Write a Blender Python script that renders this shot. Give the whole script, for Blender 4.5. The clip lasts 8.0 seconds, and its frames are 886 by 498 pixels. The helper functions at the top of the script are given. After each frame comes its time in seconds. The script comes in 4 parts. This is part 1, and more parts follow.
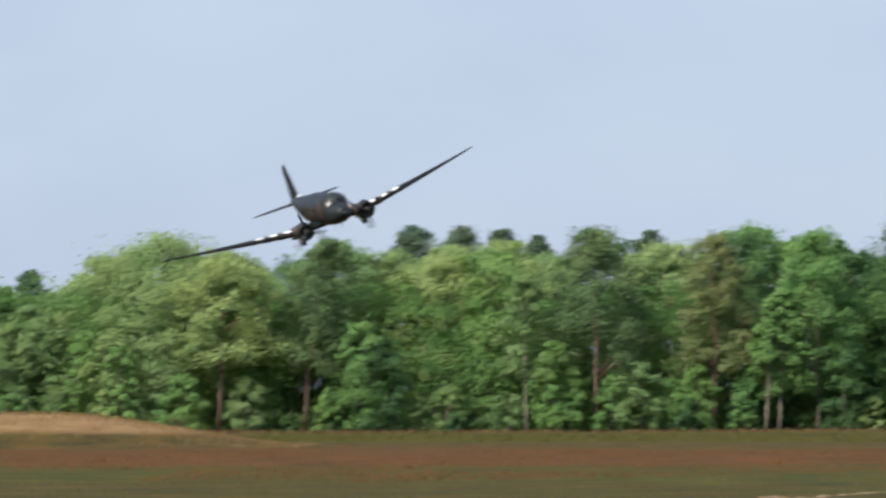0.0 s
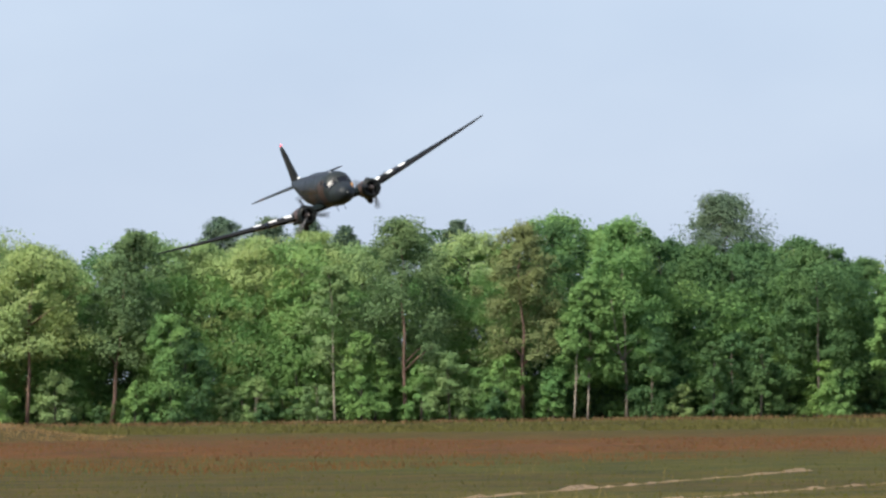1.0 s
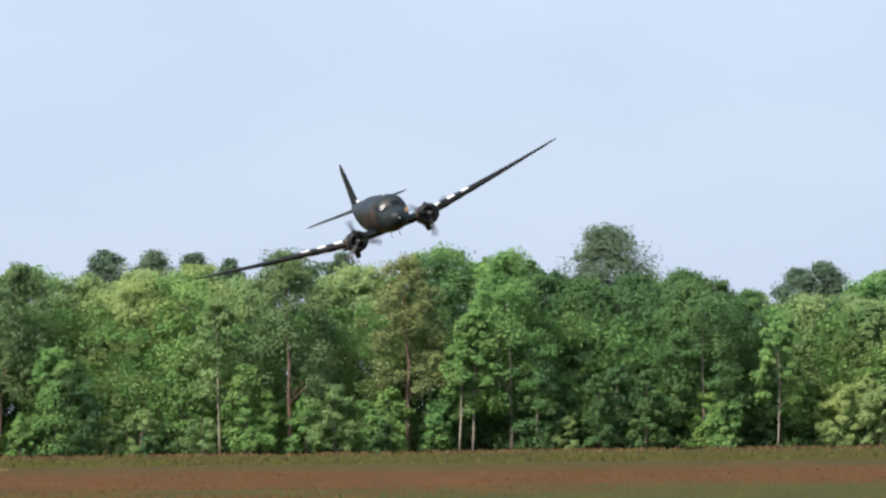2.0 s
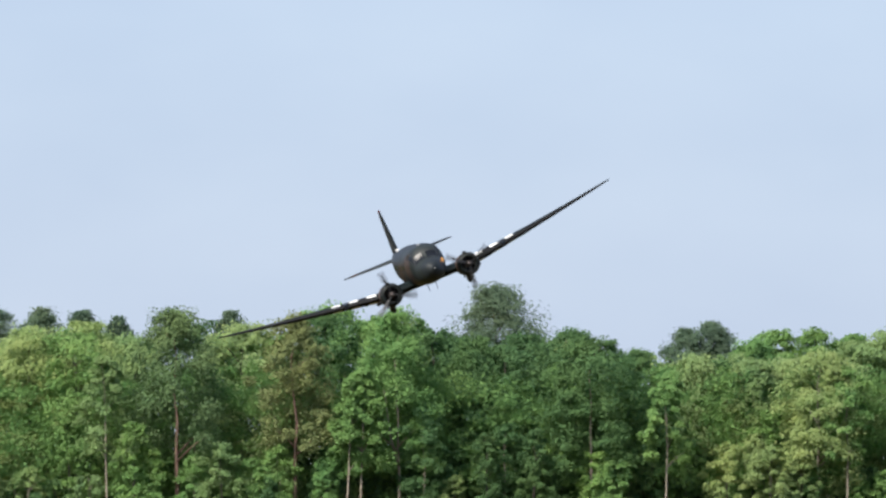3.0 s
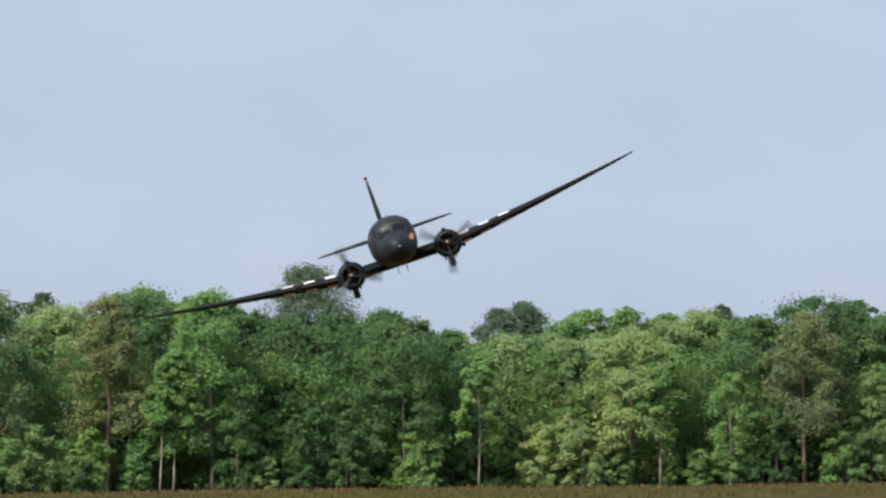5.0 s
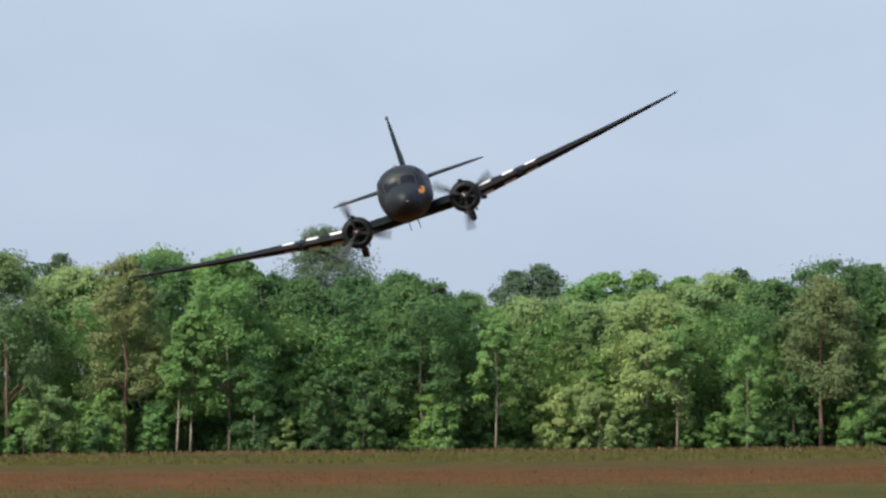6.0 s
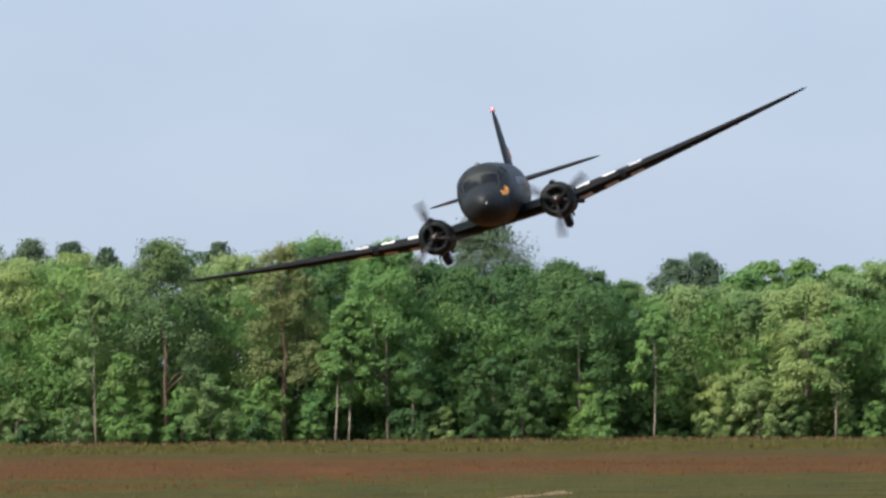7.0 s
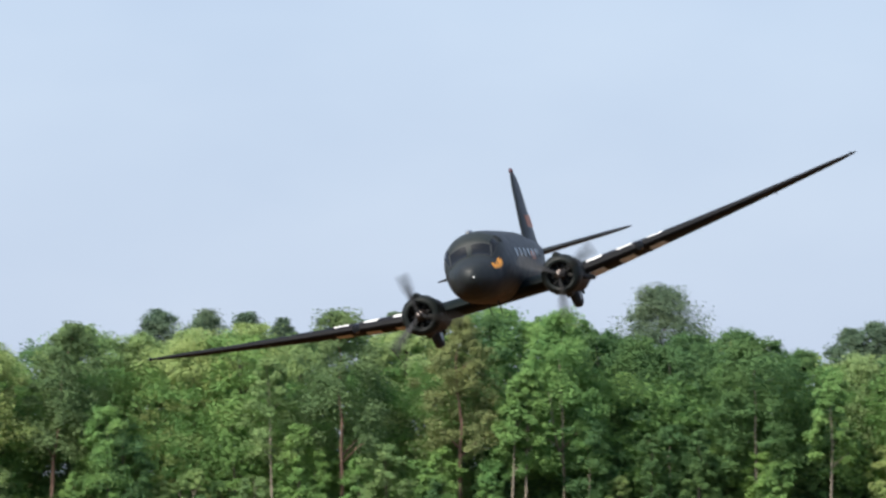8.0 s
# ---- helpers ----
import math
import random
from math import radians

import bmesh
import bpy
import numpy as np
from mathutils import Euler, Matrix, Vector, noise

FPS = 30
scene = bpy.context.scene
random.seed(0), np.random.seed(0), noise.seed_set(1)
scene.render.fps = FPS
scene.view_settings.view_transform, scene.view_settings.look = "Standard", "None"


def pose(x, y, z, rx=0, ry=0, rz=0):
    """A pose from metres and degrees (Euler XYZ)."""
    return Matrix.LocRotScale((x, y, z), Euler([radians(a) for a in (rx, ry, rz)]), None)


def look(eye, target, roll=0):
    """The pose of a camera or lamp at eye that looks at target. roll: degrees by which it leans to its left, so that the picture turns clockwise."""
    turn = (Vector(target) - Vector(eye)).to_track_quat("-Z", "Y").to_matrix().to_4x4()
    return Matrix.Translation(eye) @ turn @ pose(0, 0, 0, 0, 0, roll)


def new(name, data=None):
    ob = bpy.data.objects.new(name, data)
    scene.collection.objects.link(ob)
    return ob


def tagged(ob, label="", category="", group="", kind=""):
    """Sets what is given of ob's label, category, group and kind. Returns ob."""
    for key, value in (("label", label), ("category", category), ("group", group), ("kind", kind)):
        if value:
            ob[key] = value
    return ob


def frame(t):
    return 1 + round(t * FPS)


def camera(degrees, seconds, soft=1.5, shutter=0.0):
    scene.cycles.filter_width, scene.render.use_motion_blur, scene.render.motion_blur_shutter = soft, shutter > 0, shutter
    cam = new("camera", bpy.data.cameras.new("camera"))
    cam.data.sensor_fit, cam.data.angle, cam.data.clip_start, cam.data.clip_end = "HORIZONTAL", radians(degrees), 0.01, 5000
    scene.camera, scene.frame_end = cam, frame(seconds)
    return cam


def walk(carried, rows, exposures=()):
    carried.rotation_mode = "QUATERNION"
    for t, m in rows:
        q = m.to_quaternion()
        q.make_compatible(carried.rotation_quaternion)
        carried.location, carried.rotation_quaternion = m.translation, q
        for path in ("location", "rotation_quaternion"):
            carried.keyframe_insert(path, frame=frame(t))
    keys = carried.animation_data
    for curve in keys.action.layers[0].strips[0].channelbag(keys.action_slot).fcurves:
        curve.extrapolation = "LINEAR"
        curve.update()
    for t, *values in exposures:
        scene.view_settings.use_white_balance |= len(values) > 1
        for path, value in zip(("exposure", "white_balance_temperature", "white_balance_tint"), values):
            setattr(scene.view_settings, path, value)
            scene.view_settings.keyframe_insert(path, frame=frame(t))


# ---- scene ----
# A long lens on a tripod head at head height pans after a low-flying transport aeroplane.
EYE = (0.0, 0.0, 2.0)


def aim(turn, lift, roll):
    """The camera's pose from degrees to the right of +y, degrees above the level, and roll."""
    a, b = radians(turn), radians(lift)
    return look(EYE, (1000 * math.sin(a) * math.cos(b), 1000 * math.cos(a) * math.cos(b), EYE[2] + 1000 * math.sin(b)), roll)


cam = camera(4.8, 8.0, soft=2.5, shutter=0.22)
CAM_ROWS = [
    (0, -1.0460, 0.8702, 0.47),
    (0.1, -0.7825, 0.9286, 0.04),
    (0.2, -0.5674, 0.9641, 0.24),
    (0.3, -0.4130, 1.0027, 0.14),
    (0.5, -0.1953, 1.0503, -0.07),
    (0.7, -0.1198, 0.9475, -0.03),
    (1, 0.0000, 0.8240, 0.00),
    (1.2, 0.1514, 0.8471, -0.06),
    (1.5, 0.3590, 0.8712, -0.07),
    (1.7, 0.4595, 0.9211, -0.06),
    (2.8, 1.1711, 1.2353, -0.07),
    (3, 1.2290, 1.3174, 0.13),
    (3.2, 1.3749, 1.3637, 0.12),
    (3.5, 1.8050, 1.3179, 0.29),
    (3.7, 2.0291, 1.1593, 0.06),
    (4, 2.2723, 1.1029, -0.11),
    (4.2, 2.2689, 1.2327, -0.15),
    (5.3, 2.2175, 1.1843, -0.10),
    (5.5, 2.1513, 1.1366, 0.00),
    (5.8, 2.1003, 1.0870, 0.05),
    (6, 2.1532, 1.0091, 0.07),
    (6.2, 2.1623, 1.0241, 0.05),
    (6.3, 2.0966, 1.0786, -0.01),
    (6.5, 1.7600, 1.2085, -0.19),
    (6.7, 1.5494, 1.2119, -0.01),
    (7, 1.2929, 0.9458, 0.10),
    (7.2, 1.1645, 0.8596, 0.03),
    (7.5, 1.1094, 0.9288, -0.14),
    (7.7, 0.9682, 1.1811, -0.05),
    (7.9, 0.5121, 1.2954, -0.00),
    (8, 0.3384, 1.3228, 0.00),
]
EXPOSURES = [(0.0, 0.98), (0.5, 1.03), (1.0, 1.09), (1.5, 1.19), (3.0, 1.07), (3.5, 0.83), (4.0, 0.81), (5.5, 0.89), (6.0, 0.91), (6.5, 0.99), (7.0, 0.96), (7.5, 1.16), (8.0, 1.09)]
walk(cam, [(t, aim(a, b, r)) for t, a, b, r in CAM_ROWS], EXPOSURES)

# ---- world and sun ----
SUN_TURN, SUN_LIFT = 222.0, 42.0   # degrees clockwise from +y, and above the level
world = bpy.data.worlds.new("hazy_sky")
scene.world = world
world.use_nodes = True
wn = world.node_tree.nodes
wl = world.node_tree.links
sky = wn.new("ShaderNodeTexSky")
sky.sky_type = 'NISHITA'
sky.sun_disc = False
sky.sun_elevation = radians(SUN_LIFT)
sky.sun_rotation = radians(SUN_TURN)
sky.air_density, sky.dust_density, sky.ozone_density = 1.0, 0.6, 2.0
haze = wn.new("ShaderNodeMix")
haze.data_type = 'RGBA'
haze.inputs[0].default_value = 0.72
haze.inputs[7].default_value = (5.0, 6.25, 8.8, 1)
wl.new(sky.outputs[0], haze.inputs[6])
veil = wn.new("ShaderNodeTexNoise")
veil.inputs["Scale"].default_value, veil.inputs["Detail"].default_value = 30.0, 3.0
veil_way = wn.new("ShaderNodeMapping")
veil_way.inputs["Scale"].default_value = (1.0, 1.0, 2.2)
wl.new(wn.new("ShaderNodeTexCoord").outputs["Generated"], veil_way.inputs[0])
wl.new(veil_way.outputs[0], veil.inputs["Vector"])
tone = wn.new("ShaderNodeValToRGB")
tone.color_ramp.elements[0].position, tone.color_ramp.elements[0].color = 0.3, (0.97, 0.975, 0.985, 1)
tone.color_ramp.elements[1].position, tone.color_ramp.elements[1].color = 0.7, (1.05, 1.04, 1.025, 1)
wl.new(veil.outputs["Fac"], tone.inputs[0])
cloudy = wn.new("ShaderNodeMix")
cloudy.data_type, cloudy.blend_type = 'RGBA', 'MULTIPLY'
cloudy.inputs[0].default_value = 1.0
wl.new(haze.outputs[2], cloudy.inputs[6])
wl.new(tone.outputs[0], cloudy.inputs[7])
wl.new(cloudy.outputs[2], wn["Background"].inputs[0])
wn["Background"].inputs[1].default_value = 0.052

sun = new("sun", bpy.data.lights.new("sun", 'SUN'))
sun.data.energy, sun.data.angle, sun.data.color = 3.5, radians(30.0), (1.0, 0.94, 0.84)
sa, sb = radians(SUN_TURN), radians(SUN_LIFT)
sun.matrix_world = look((300 * math.sin(sa) * math.cos(sb), 300 * math.cos(sa) * math.cos(sb), 300 * math.sin(sb)), (0, 0, 0))


# ---- materials ----
class Nodes:
    """A material with a Principled shader, and short calls to wire nodes."""

    def __init__(self, name, rough=0.6, metal=0.0, spec=0.5):
        self.mat = bpy.data.materials.new(name)
        self.mat.use_nodes = True
        self.n, self.l = self.mat.node_tree.nodes, self.mat.node_tree.links
        self.bsdf, self.out = self.n["Principled BSDF"], self.n["Material Output"]
        self.bsdf.inputs["Roughness"].default_value = rough
        self.bsdf.inputs["Metallic"].default_value = metal
        self.bsdf.inputs["Specular IOR Level"].default_value = spec

    def add(self, kind, **values):
        node = self.n.new(kind)
        for key, value in values.items():
            node.inputs[key].default_value = value
        return node

    def join(self, a, b):
        self.l.new(a, b)

    def noise(self, vector, scale, detail=4.0, rough=0.55):
        node = self.add("ShaderNodeTexNoise", Scale=scale, Detail=detail, Roughness=rough)
        if vector is not None:
            self.join(vector, node.inputs["Vector"])
        return node.outputs["Fac"]

    def ramp(self, fac, stops, hard=False):
        node = self.n.new("ShaderNodeValToRGB")
        node.color_ramp.interpolation = 'CONSTANT' if hard else 'LINEAR'
        while len(node.color_ramp.elements) < len(stops):
            node.color_ramp.elements.new(0.5)
        for el, (at, col) in zip(node.color_ramp.elements, stops):
            el.position, el.color = at, (*col, 1)
        self.join(fac, node.inputs[0])
        return node.outputs[0]

    def mix(self, fac, a, b, how='MIX'):
        node = self.n.new("ShaderNodeMix")
        node.data_type, node.blend_type = 'RGBA', how
        for value, at in ((fac, 0), (a, 6), (b, 7)):
            if isinstance(value, (int, float)):
                node.inputs[at].default_value = value
            elif isinstance(value, tuple):
                node.inputs[at].default_value = (*value, 1)
            else:
                self.join(value, node.inputs[at])
        return node.outputs[2]

    def math(self, how, a, b=0.0, c=0.0):
        node = self.n.new("ShaderNodeMath")
        node.operation = how
        for at, value in enumerate((a, b, c)):
            if isinstance(value, (int, float)):
                node.inputs[at].default_value = value
            else:
                self.join(value, node.inputs[at])
        return node.outputs[0]

    def coords(self, which="Object"):
        return self.n.new("ShaderNodeTexCoord").outputs[which]

    def place(self):
        return self.n.new("ShaderNodeNewGeometry").outputs["Position"]

    def split(self, vector):
        node = self.n.new("ShaderNodeSeparateXYZ")
        self.join(vector, node.inputs[0])
        return node.outputs

    def bump(self, height, strength=0.3, distance=0.02):
        node = self.add("ShaderNodeBump", Strength=strength, Distance=distance)
        self.join(height, node.inputs["Height"])
        self.join(node.outputs[0], self.bsdf.inputs["Normal"])

    def colour(self, value):
        if isinstance(value, tuple):
            self.bsdf.inputs["Base Color"].default_value = (*value, 1)
        else:
            self.join(value, self.bsdf.inputs["Base Color"])
        return self


def plain(name, colour, rough=0.6, metal=0.0, wear=0.25, scale=6.0):
    """Paint, rubber or metal with a little grime at two scales."""
    m = Nodes(name, rough, metal)
    where = m.coords()
    a = m.noise(where, scale, 5)
    dark = tuple(c * (1 - wear) for c in colour)
    light = tuple(min(1, c * (1 + wear)) for c in colour)
    m.colour(m.ramp(a, [(0.3, dark), (0.7, light)]))
    m.bump(m.noise(where, scale * 8, 3), 0.08, 0.01)
    return m.mat


def leaf_material(name, dark, mid, light, glow=0.42):
    """Leaves: sprays, boughs and trees each a little different in hue, waxy, with light passing through."""
    m = Nodes(name, 0.7, 0, 0.06)
    geo = m.n.new("ShaderNodeNewGeometry")
    info = m.n.new("ShaderNodeObjectInfo")
    big = m.noise(geo.outputs["Position"], 0.28, 4, 0.6)
    f = m.math('ADD', m.math('MULTIPLY', geo.outputs["Random Per Island"], 0.1), m.math('MULTIPLY', big, 0.92))
    col = m.ramp(f, [(0.25, dark), (0.52, mid), (0.85, light)])
    wide = m.noise(geo.outputs["Position"], 0.11, 3)
    col = m.mix(1.0, col, m.ramp(wide, [(0.3, (0.88, 0.96, 1.0)), (0.5, (1.0, 1.0, 1.0)), (0.7, (1.1, 1.03, 0.95))]), 'MULTIPLY')
    tint = m.ramp(info.outputs["Random"], [(0.0, (0.9, 0.93, 0.9)), (0.5, (1.0, 1.0, 1.0)), (1.0, (1.08, 1.05, 0.97))])
    col = m.mix(1.0, col, tint, 'MULTIPLY')
    m.colour(col)
    through_leaf = m.n.new("ShaderNodeBsdfTranslucent")
    m.join(col, through_leaf.inputs[0])
    both = m.n.new("ShaderNodeMixShader")
    both.inputs[0].default_value = glow
    m.join(m.bsdf.outputs[0], both.inputs[1])
    m.join(through_leaf.outputs[0], both.inputs[2])
    m.join(both.outputs[0], m.out.inputs[0])
    return m.mat


def bark_material(name, dark, light):
    m = Nodes(name, 0.9, 0, 0.2)
    where = m.coords()
    stretch = m.add("ShaderNodeMapping", Scale=(1.0, 1.0, 0.18))
    m.join(where, stretch.inputs[0])
    a = m.noise(stretch.outputs[0], 7, 6, 0.65)
    b = m.noise(where, 0.5, 3)
    col = m.mix(m.math('MULTIPLY', b, 0.5), m.ramp(a, [(0.3, dark), (0.65, light)]), dark)
    m.colour(col)
    m.bump(a, 0.6, 0.04)
    return m.mat


# paler and bluer than plain leaves: haze over distance is put into these colours
LEAF = {
    "yellow": leaf_material("leaf_yellow_green", (0.222, 0.319, 0.134), (0.285, 0.379, 0.159), (0.374, 0.448, 0.201)),
    "olive": leaf_material("leaf_olive_green", (0.19, 0.294, 0.122), (0.243, 0.345, 0.143), (0.318, 0.408, 0.174)),
    "green": leaf_material("leaf_fresh_green", (0.148, 0.279, 0.101), (0.198, 0.336, 0.116), (0.268, 0.406, 0.145)),
    "deep": leaf_material("leaf_deep_green", (0.0812, 0.162, 0.0734), (0.105, 0.194, 0.08), (0.153, 0.246, 0.0968)),
    "pine": leaf_material("pine_needles", (0.106, 0.169, 0.0765), (0.132, 0.199, 0.0877), (0.178, 0.246, 0.104), 0.25),
    "rusty": leaf_material("rusty_pine_needles", (0.138, 0.183, 0.0822), (0.17, 0.21, 0.0942), (0.22, 0.254, 0.111), 0.25),
    # bluest needles: the haze before the farthest trees is put into the colour
    "farpine": leaf_material("far_pine_needles", (0.0748, 0.122, 0.0859), (0.0998, 0.15, 0.0968), (0.135, 0.183, 0.112), 0.25),
}
BARK = {
    "pine": bark_material("pine_bark", (0.11, 0.07, 0.056), (0.29, 0.185, 0.145)),
    "grey": bark_material("grey_bark", (0.05, 0.045, 0.038), (0.13, 0.115, 0.095)),
    "pale": bark_material("pale_bark", (0.18, 0.15, 0.12), (0.40, 0.34, 0.275)),
}


# ---- mesh helpers ----
def mesh_of(name, verts, faces, mat, smooth=False):
    me = bpy.data.meshes.new(name)
    me.from_pydata([tuple(v) for v in verts], [], [tuple(f) for f in faces])
    me.materials.append(mat)
    if smooth:
        me.polygons.foreach_set("use_smooth", [True] * len(me.polygons))
    me.update()
    return me


def part(name, me, parent, label=""):
    """One mesh object under a thing or a part."""
    ob = new(name, me)
    ob.parent = parent
    return tagged(ob, label) if label else ob


def leaf_mesh(name, verts, mat):
    """A mesh of loose leaves from an array of shape (n, corners, 3)."""
    n, k = len(verts), verts.shape[1]
    me = bpy.data.meshes.new(name)
    me.vertices.add(k * n)
    me.vertices.foreach_set("co", np.ascontiguousarray(verts, dtype=np.float32).ravel())
    me.loops.add(k * n)
    me.loops.foreach_set("vertex_index", np.arange(k * n, dtype=np.int32))
    me.polygons.add(n)
    me.polygons.foreach_set("loop_start", np.arange(0, k * n, k, dtype=np.int32))
    me.materials.append(mat)
    me.update(calc_edges=True)
    return me


def tube(points, radii, sides=8):
    """Verts and faces of a closed, tapered tube along points."""
    verts, faces = [], []
    pts = [Vector(p) for p in points]
    for i, (p, r) in enumerate(zip(pts, radii)):
        d = (pts[min(i + 1, len(pts) - 1)] - pts[max(i - 1, 0)]).normalized()
        a = d.cross(Vector((0.3, 1, 0.1))).normalized()
        b = d.cross(a)
        for k in range(sides):
            w = 2 * math.pi * k / sides
            verts.append(p + (a * math.cos(w) + b * math.sin(w)) * r)
    for i in range(len(pts) - 1):
        for k in range(sides):
            k2 = (k + 1) % sides
            faces.append((i * sides + k, i * sides + k2, (i + 1) * sides + k2, (i + 1) * sides + k))
    faces.append(tuple(range(sides))[::-1])
    faces.append(tuple((len(pts) - 1) * sides + k for k in range(sides)))
    return verts, faces


def leaves(rng, centres, radii, count, size, flat=0.55, split=6, droop=0.3, loose=0.6):
    """Leaf sprays in loose twig clumps along boughs that sag towards their ends: an array (n, 3, 3)."""
    centres, radii = np.asarray(centres, float), np.asarray(radii, float)
    c = np.repeat(centres, split, 0)
    r = np.repeat(radii, split)
    step = rng.normal(size=(len(c), 3))
    step /= np.linalg.norm(step, axis=1)[:, None]
    step *= (rng.uniform(0.1, 1.0, len(c)) ** 0.6)[:, None]
    step[:, 2] = step[:, 2] * flat - droop * (step[:, 0] ** 2 + step[:, 1] ** 2)
    c = c + step * r[:, None]
    r = r * rng.uniform(0.4, 1.0, len(c))
    count = max(3, count // split)
    n = len(c) * count
    c, r = np.repeat(c, count, 0), np.repeat(r, count)
    d = np.clip(rng.normal(size=(n, 3)), -1.4, 1.4)
    d[:, 2] = d[:, 2] * flat - droop * 0.4 * (d[:, 0] ** 2 + d[:, 1] ** 2 - 1)
    p = c + d * (r * loose)[:, None]
    nor = rng.normal(size=(n, 3)) * 0.42 + d * 0.15
    nor[:, :2] += 0.4 * p[:, :2] / (np.linalg.norm(p[:, :2], axis=1)[:, None] + 0.5)
    nor[:, 2] += 0.5
    nor /= np.linalg.norm(nor, axis=1)[:, None]
    t = np.cross(nor, rng.normal(size=(n, 3)))
    t /= np.linalg.norm(t, axis=1)[:, None]
    b = np.cross(nor, t)
    s = rng.uniform(0.5, 1.4, n)[:, None] * size
    return np.stack([p + t * s, p - t * s * 0.6 + b * s * 0.62, p - t * s * 0.6 - b * s * 0.62], 1)


# ---- ground ----
def ease(f):
    f = max(0.0, min(1.0, f))
    return f * f * (3 - 2 * f)


def rise(x, y):
    """The height of the ground: a flat airfield, gently uneven, with a grassy bank at one side."""
    x = max(-160.0, min(160.0, x))
    z = 0.2 * noise.noise((x * 0.012, y * 0.006, 3.0)) * ease(y / 500)
    z += 0.0096 * x * ease((y - 60) / 150) - 0.35 * ease((y - 500) / 600)
    z += 1.95 * ease((-19.5 - x) / 16.5) * ease((y - 612) / 24) * ease((690 - y) / 30) * (1 + 0.06 * noise.noise((x * 0.25, y * 0.05, 9.0)))
    # a rise added behind the wood to block bright sky between the trunks
    z += 5.0 * ease((y - 1245) / 60)
    return z


def ground_sheet():
    ys = [-200, 0, 60, 120, 160] + [180 * (1300 / 180) ** (i / 120) for i in range(121)] + [1500, 2000, 3000, 4900]
    xs = [-3000, -1500, -700, -300] + [-160 + 3 * i for i in range(108)] + [300, 700, 1500, 3000]
    verts = [(x, y, rise(x, min(y, 1300))) for y in ys for x in xs]
    w = len(xs)
    faces = [(j * w + i, j * w + i + 1, (j + 1) * w + i + 1, (j + 1) * w + i) for j in range(len(ys) - 1) for i in range(w - 1)]
    m = Nodes("meadow_soil", 0.95, 0, 0.1)
    where = m.place()
    x, y, z = m.split(where)
    warp = m.math('MULTIPLY_ADD', m.noise(where, 0.03, 3), 160, m.math('SUBTRACT', y, 80))
    band = m.ramp(m.math('DIVIDE', warp, 1300), [(0.15, (0.0641, 0.0658, 0.0116)), (0.19, (0.051, 0.038, 0.00856)), (0.24, (0.0449, 0.0475, 0.00748)), (0.285, (0.051, 0.0437, 0.00748)), (0.31, (0.0824, 0.0361, 0.00898)), (0.42, (0.0776, 0.0351, 0.00898)), (0.5, (0.0524, 0.0415, 0.0077)), (0.8, (0.0485, 0.0415, 0.0077))])
    streak = m.add("ShaderNodeMapping", Scale=(0.5, 0.25, 1.0))
    m.join(where, streak.inputs[0])
    blot = m.ramp(m.noise(streak.outputs[0], 0.6, 6, 0.65), [(0.34, (0.5, 0.58, 0.6)), (0.5, (1.0, 1.0, 1.0)), (0.66, (1.6, 1.35, 1.15))])
    tuft = m.add("ShaderNodeMapping", Scale=(1.0, 0.5, 1.0))
    m.join(where, tuft.inputs[0])
    col = m.mix(1.0, band, blot, 'MULTIPLY')
    col = m.mix(1.0, col, m.ramp(m.noise(tuft.outputs[0], 3.5, 4, 0.6), [(0.32, (0.72, 0.78, 0.75)), (0.68, (1.28, 1.2, 1.2))]), 'MULTIPLY')
    dry = m.ramp(m.noise(where, 0.4, 5, 0.6), [(0.3, (0.16, 0.092, 0.038)), (0.7, (0.25, 0.16, 0.075))])
    bank = m.math('MULTIPLY', m.ramp(z, [(0.3, (0, 0, 0)), (0.6, (1, 1, 1))]), m.math('LESS_THAN', x, -15.0))
    m.colour(m.mix(bank, col, dry))
    m.bump(m.noise(where, 3.0, 5), 0.25, 0.06)
    tagged(new("ground", mesh_of("ground", verts, faces, m.mat, True)), "airfield meadow of dry reddish and green grass", "ground", kind="structure")


ground_sheet()


def blades(rng, n, near, far, tall, wide, keep):
    """Grass blades as narrow leaves, evenly strewn over the view: more to the square metre where the camera looks closer."""
    inv = rng.uniform(1 / far, 1 / near, n)
    y = 1 / inv
    x = y * np.tan(rng.uniform(-0.066, 0.087, n))
    ok = keep(x, y, rng)
    x, y = x[ok], y[ok]
    n = len(x)
    z = np.array([rise(a, b) for a, b in zip(x, y)])
    h = tall * rng.uniform(0.5, 1.25, n)
    w = wide * rng.uniform(0.6, 1.4, n) * (0.6 + y / 500)
    lean = rng.normal(0, 0.35, (n, 2)) * h[:, None]
    a = rng.uniform(0, np.pi, n)
    dx, dy = np.cos(a) * w, np.sin(a) * w
    p = np.stack([x, y, z], 1)
    top = p + np.stack([lean[:, 0], lean[:, 1], h], 1)
    half = np.stack([dx, dy, 0 * dx], 1)
    mid = p * 0.45 + top * 0.55
    return np.stack([p - half * 0.6 - (0, 0, 0.05), p + half * 0.6 - (0, 0, 0.05), mid + half, top], 1)


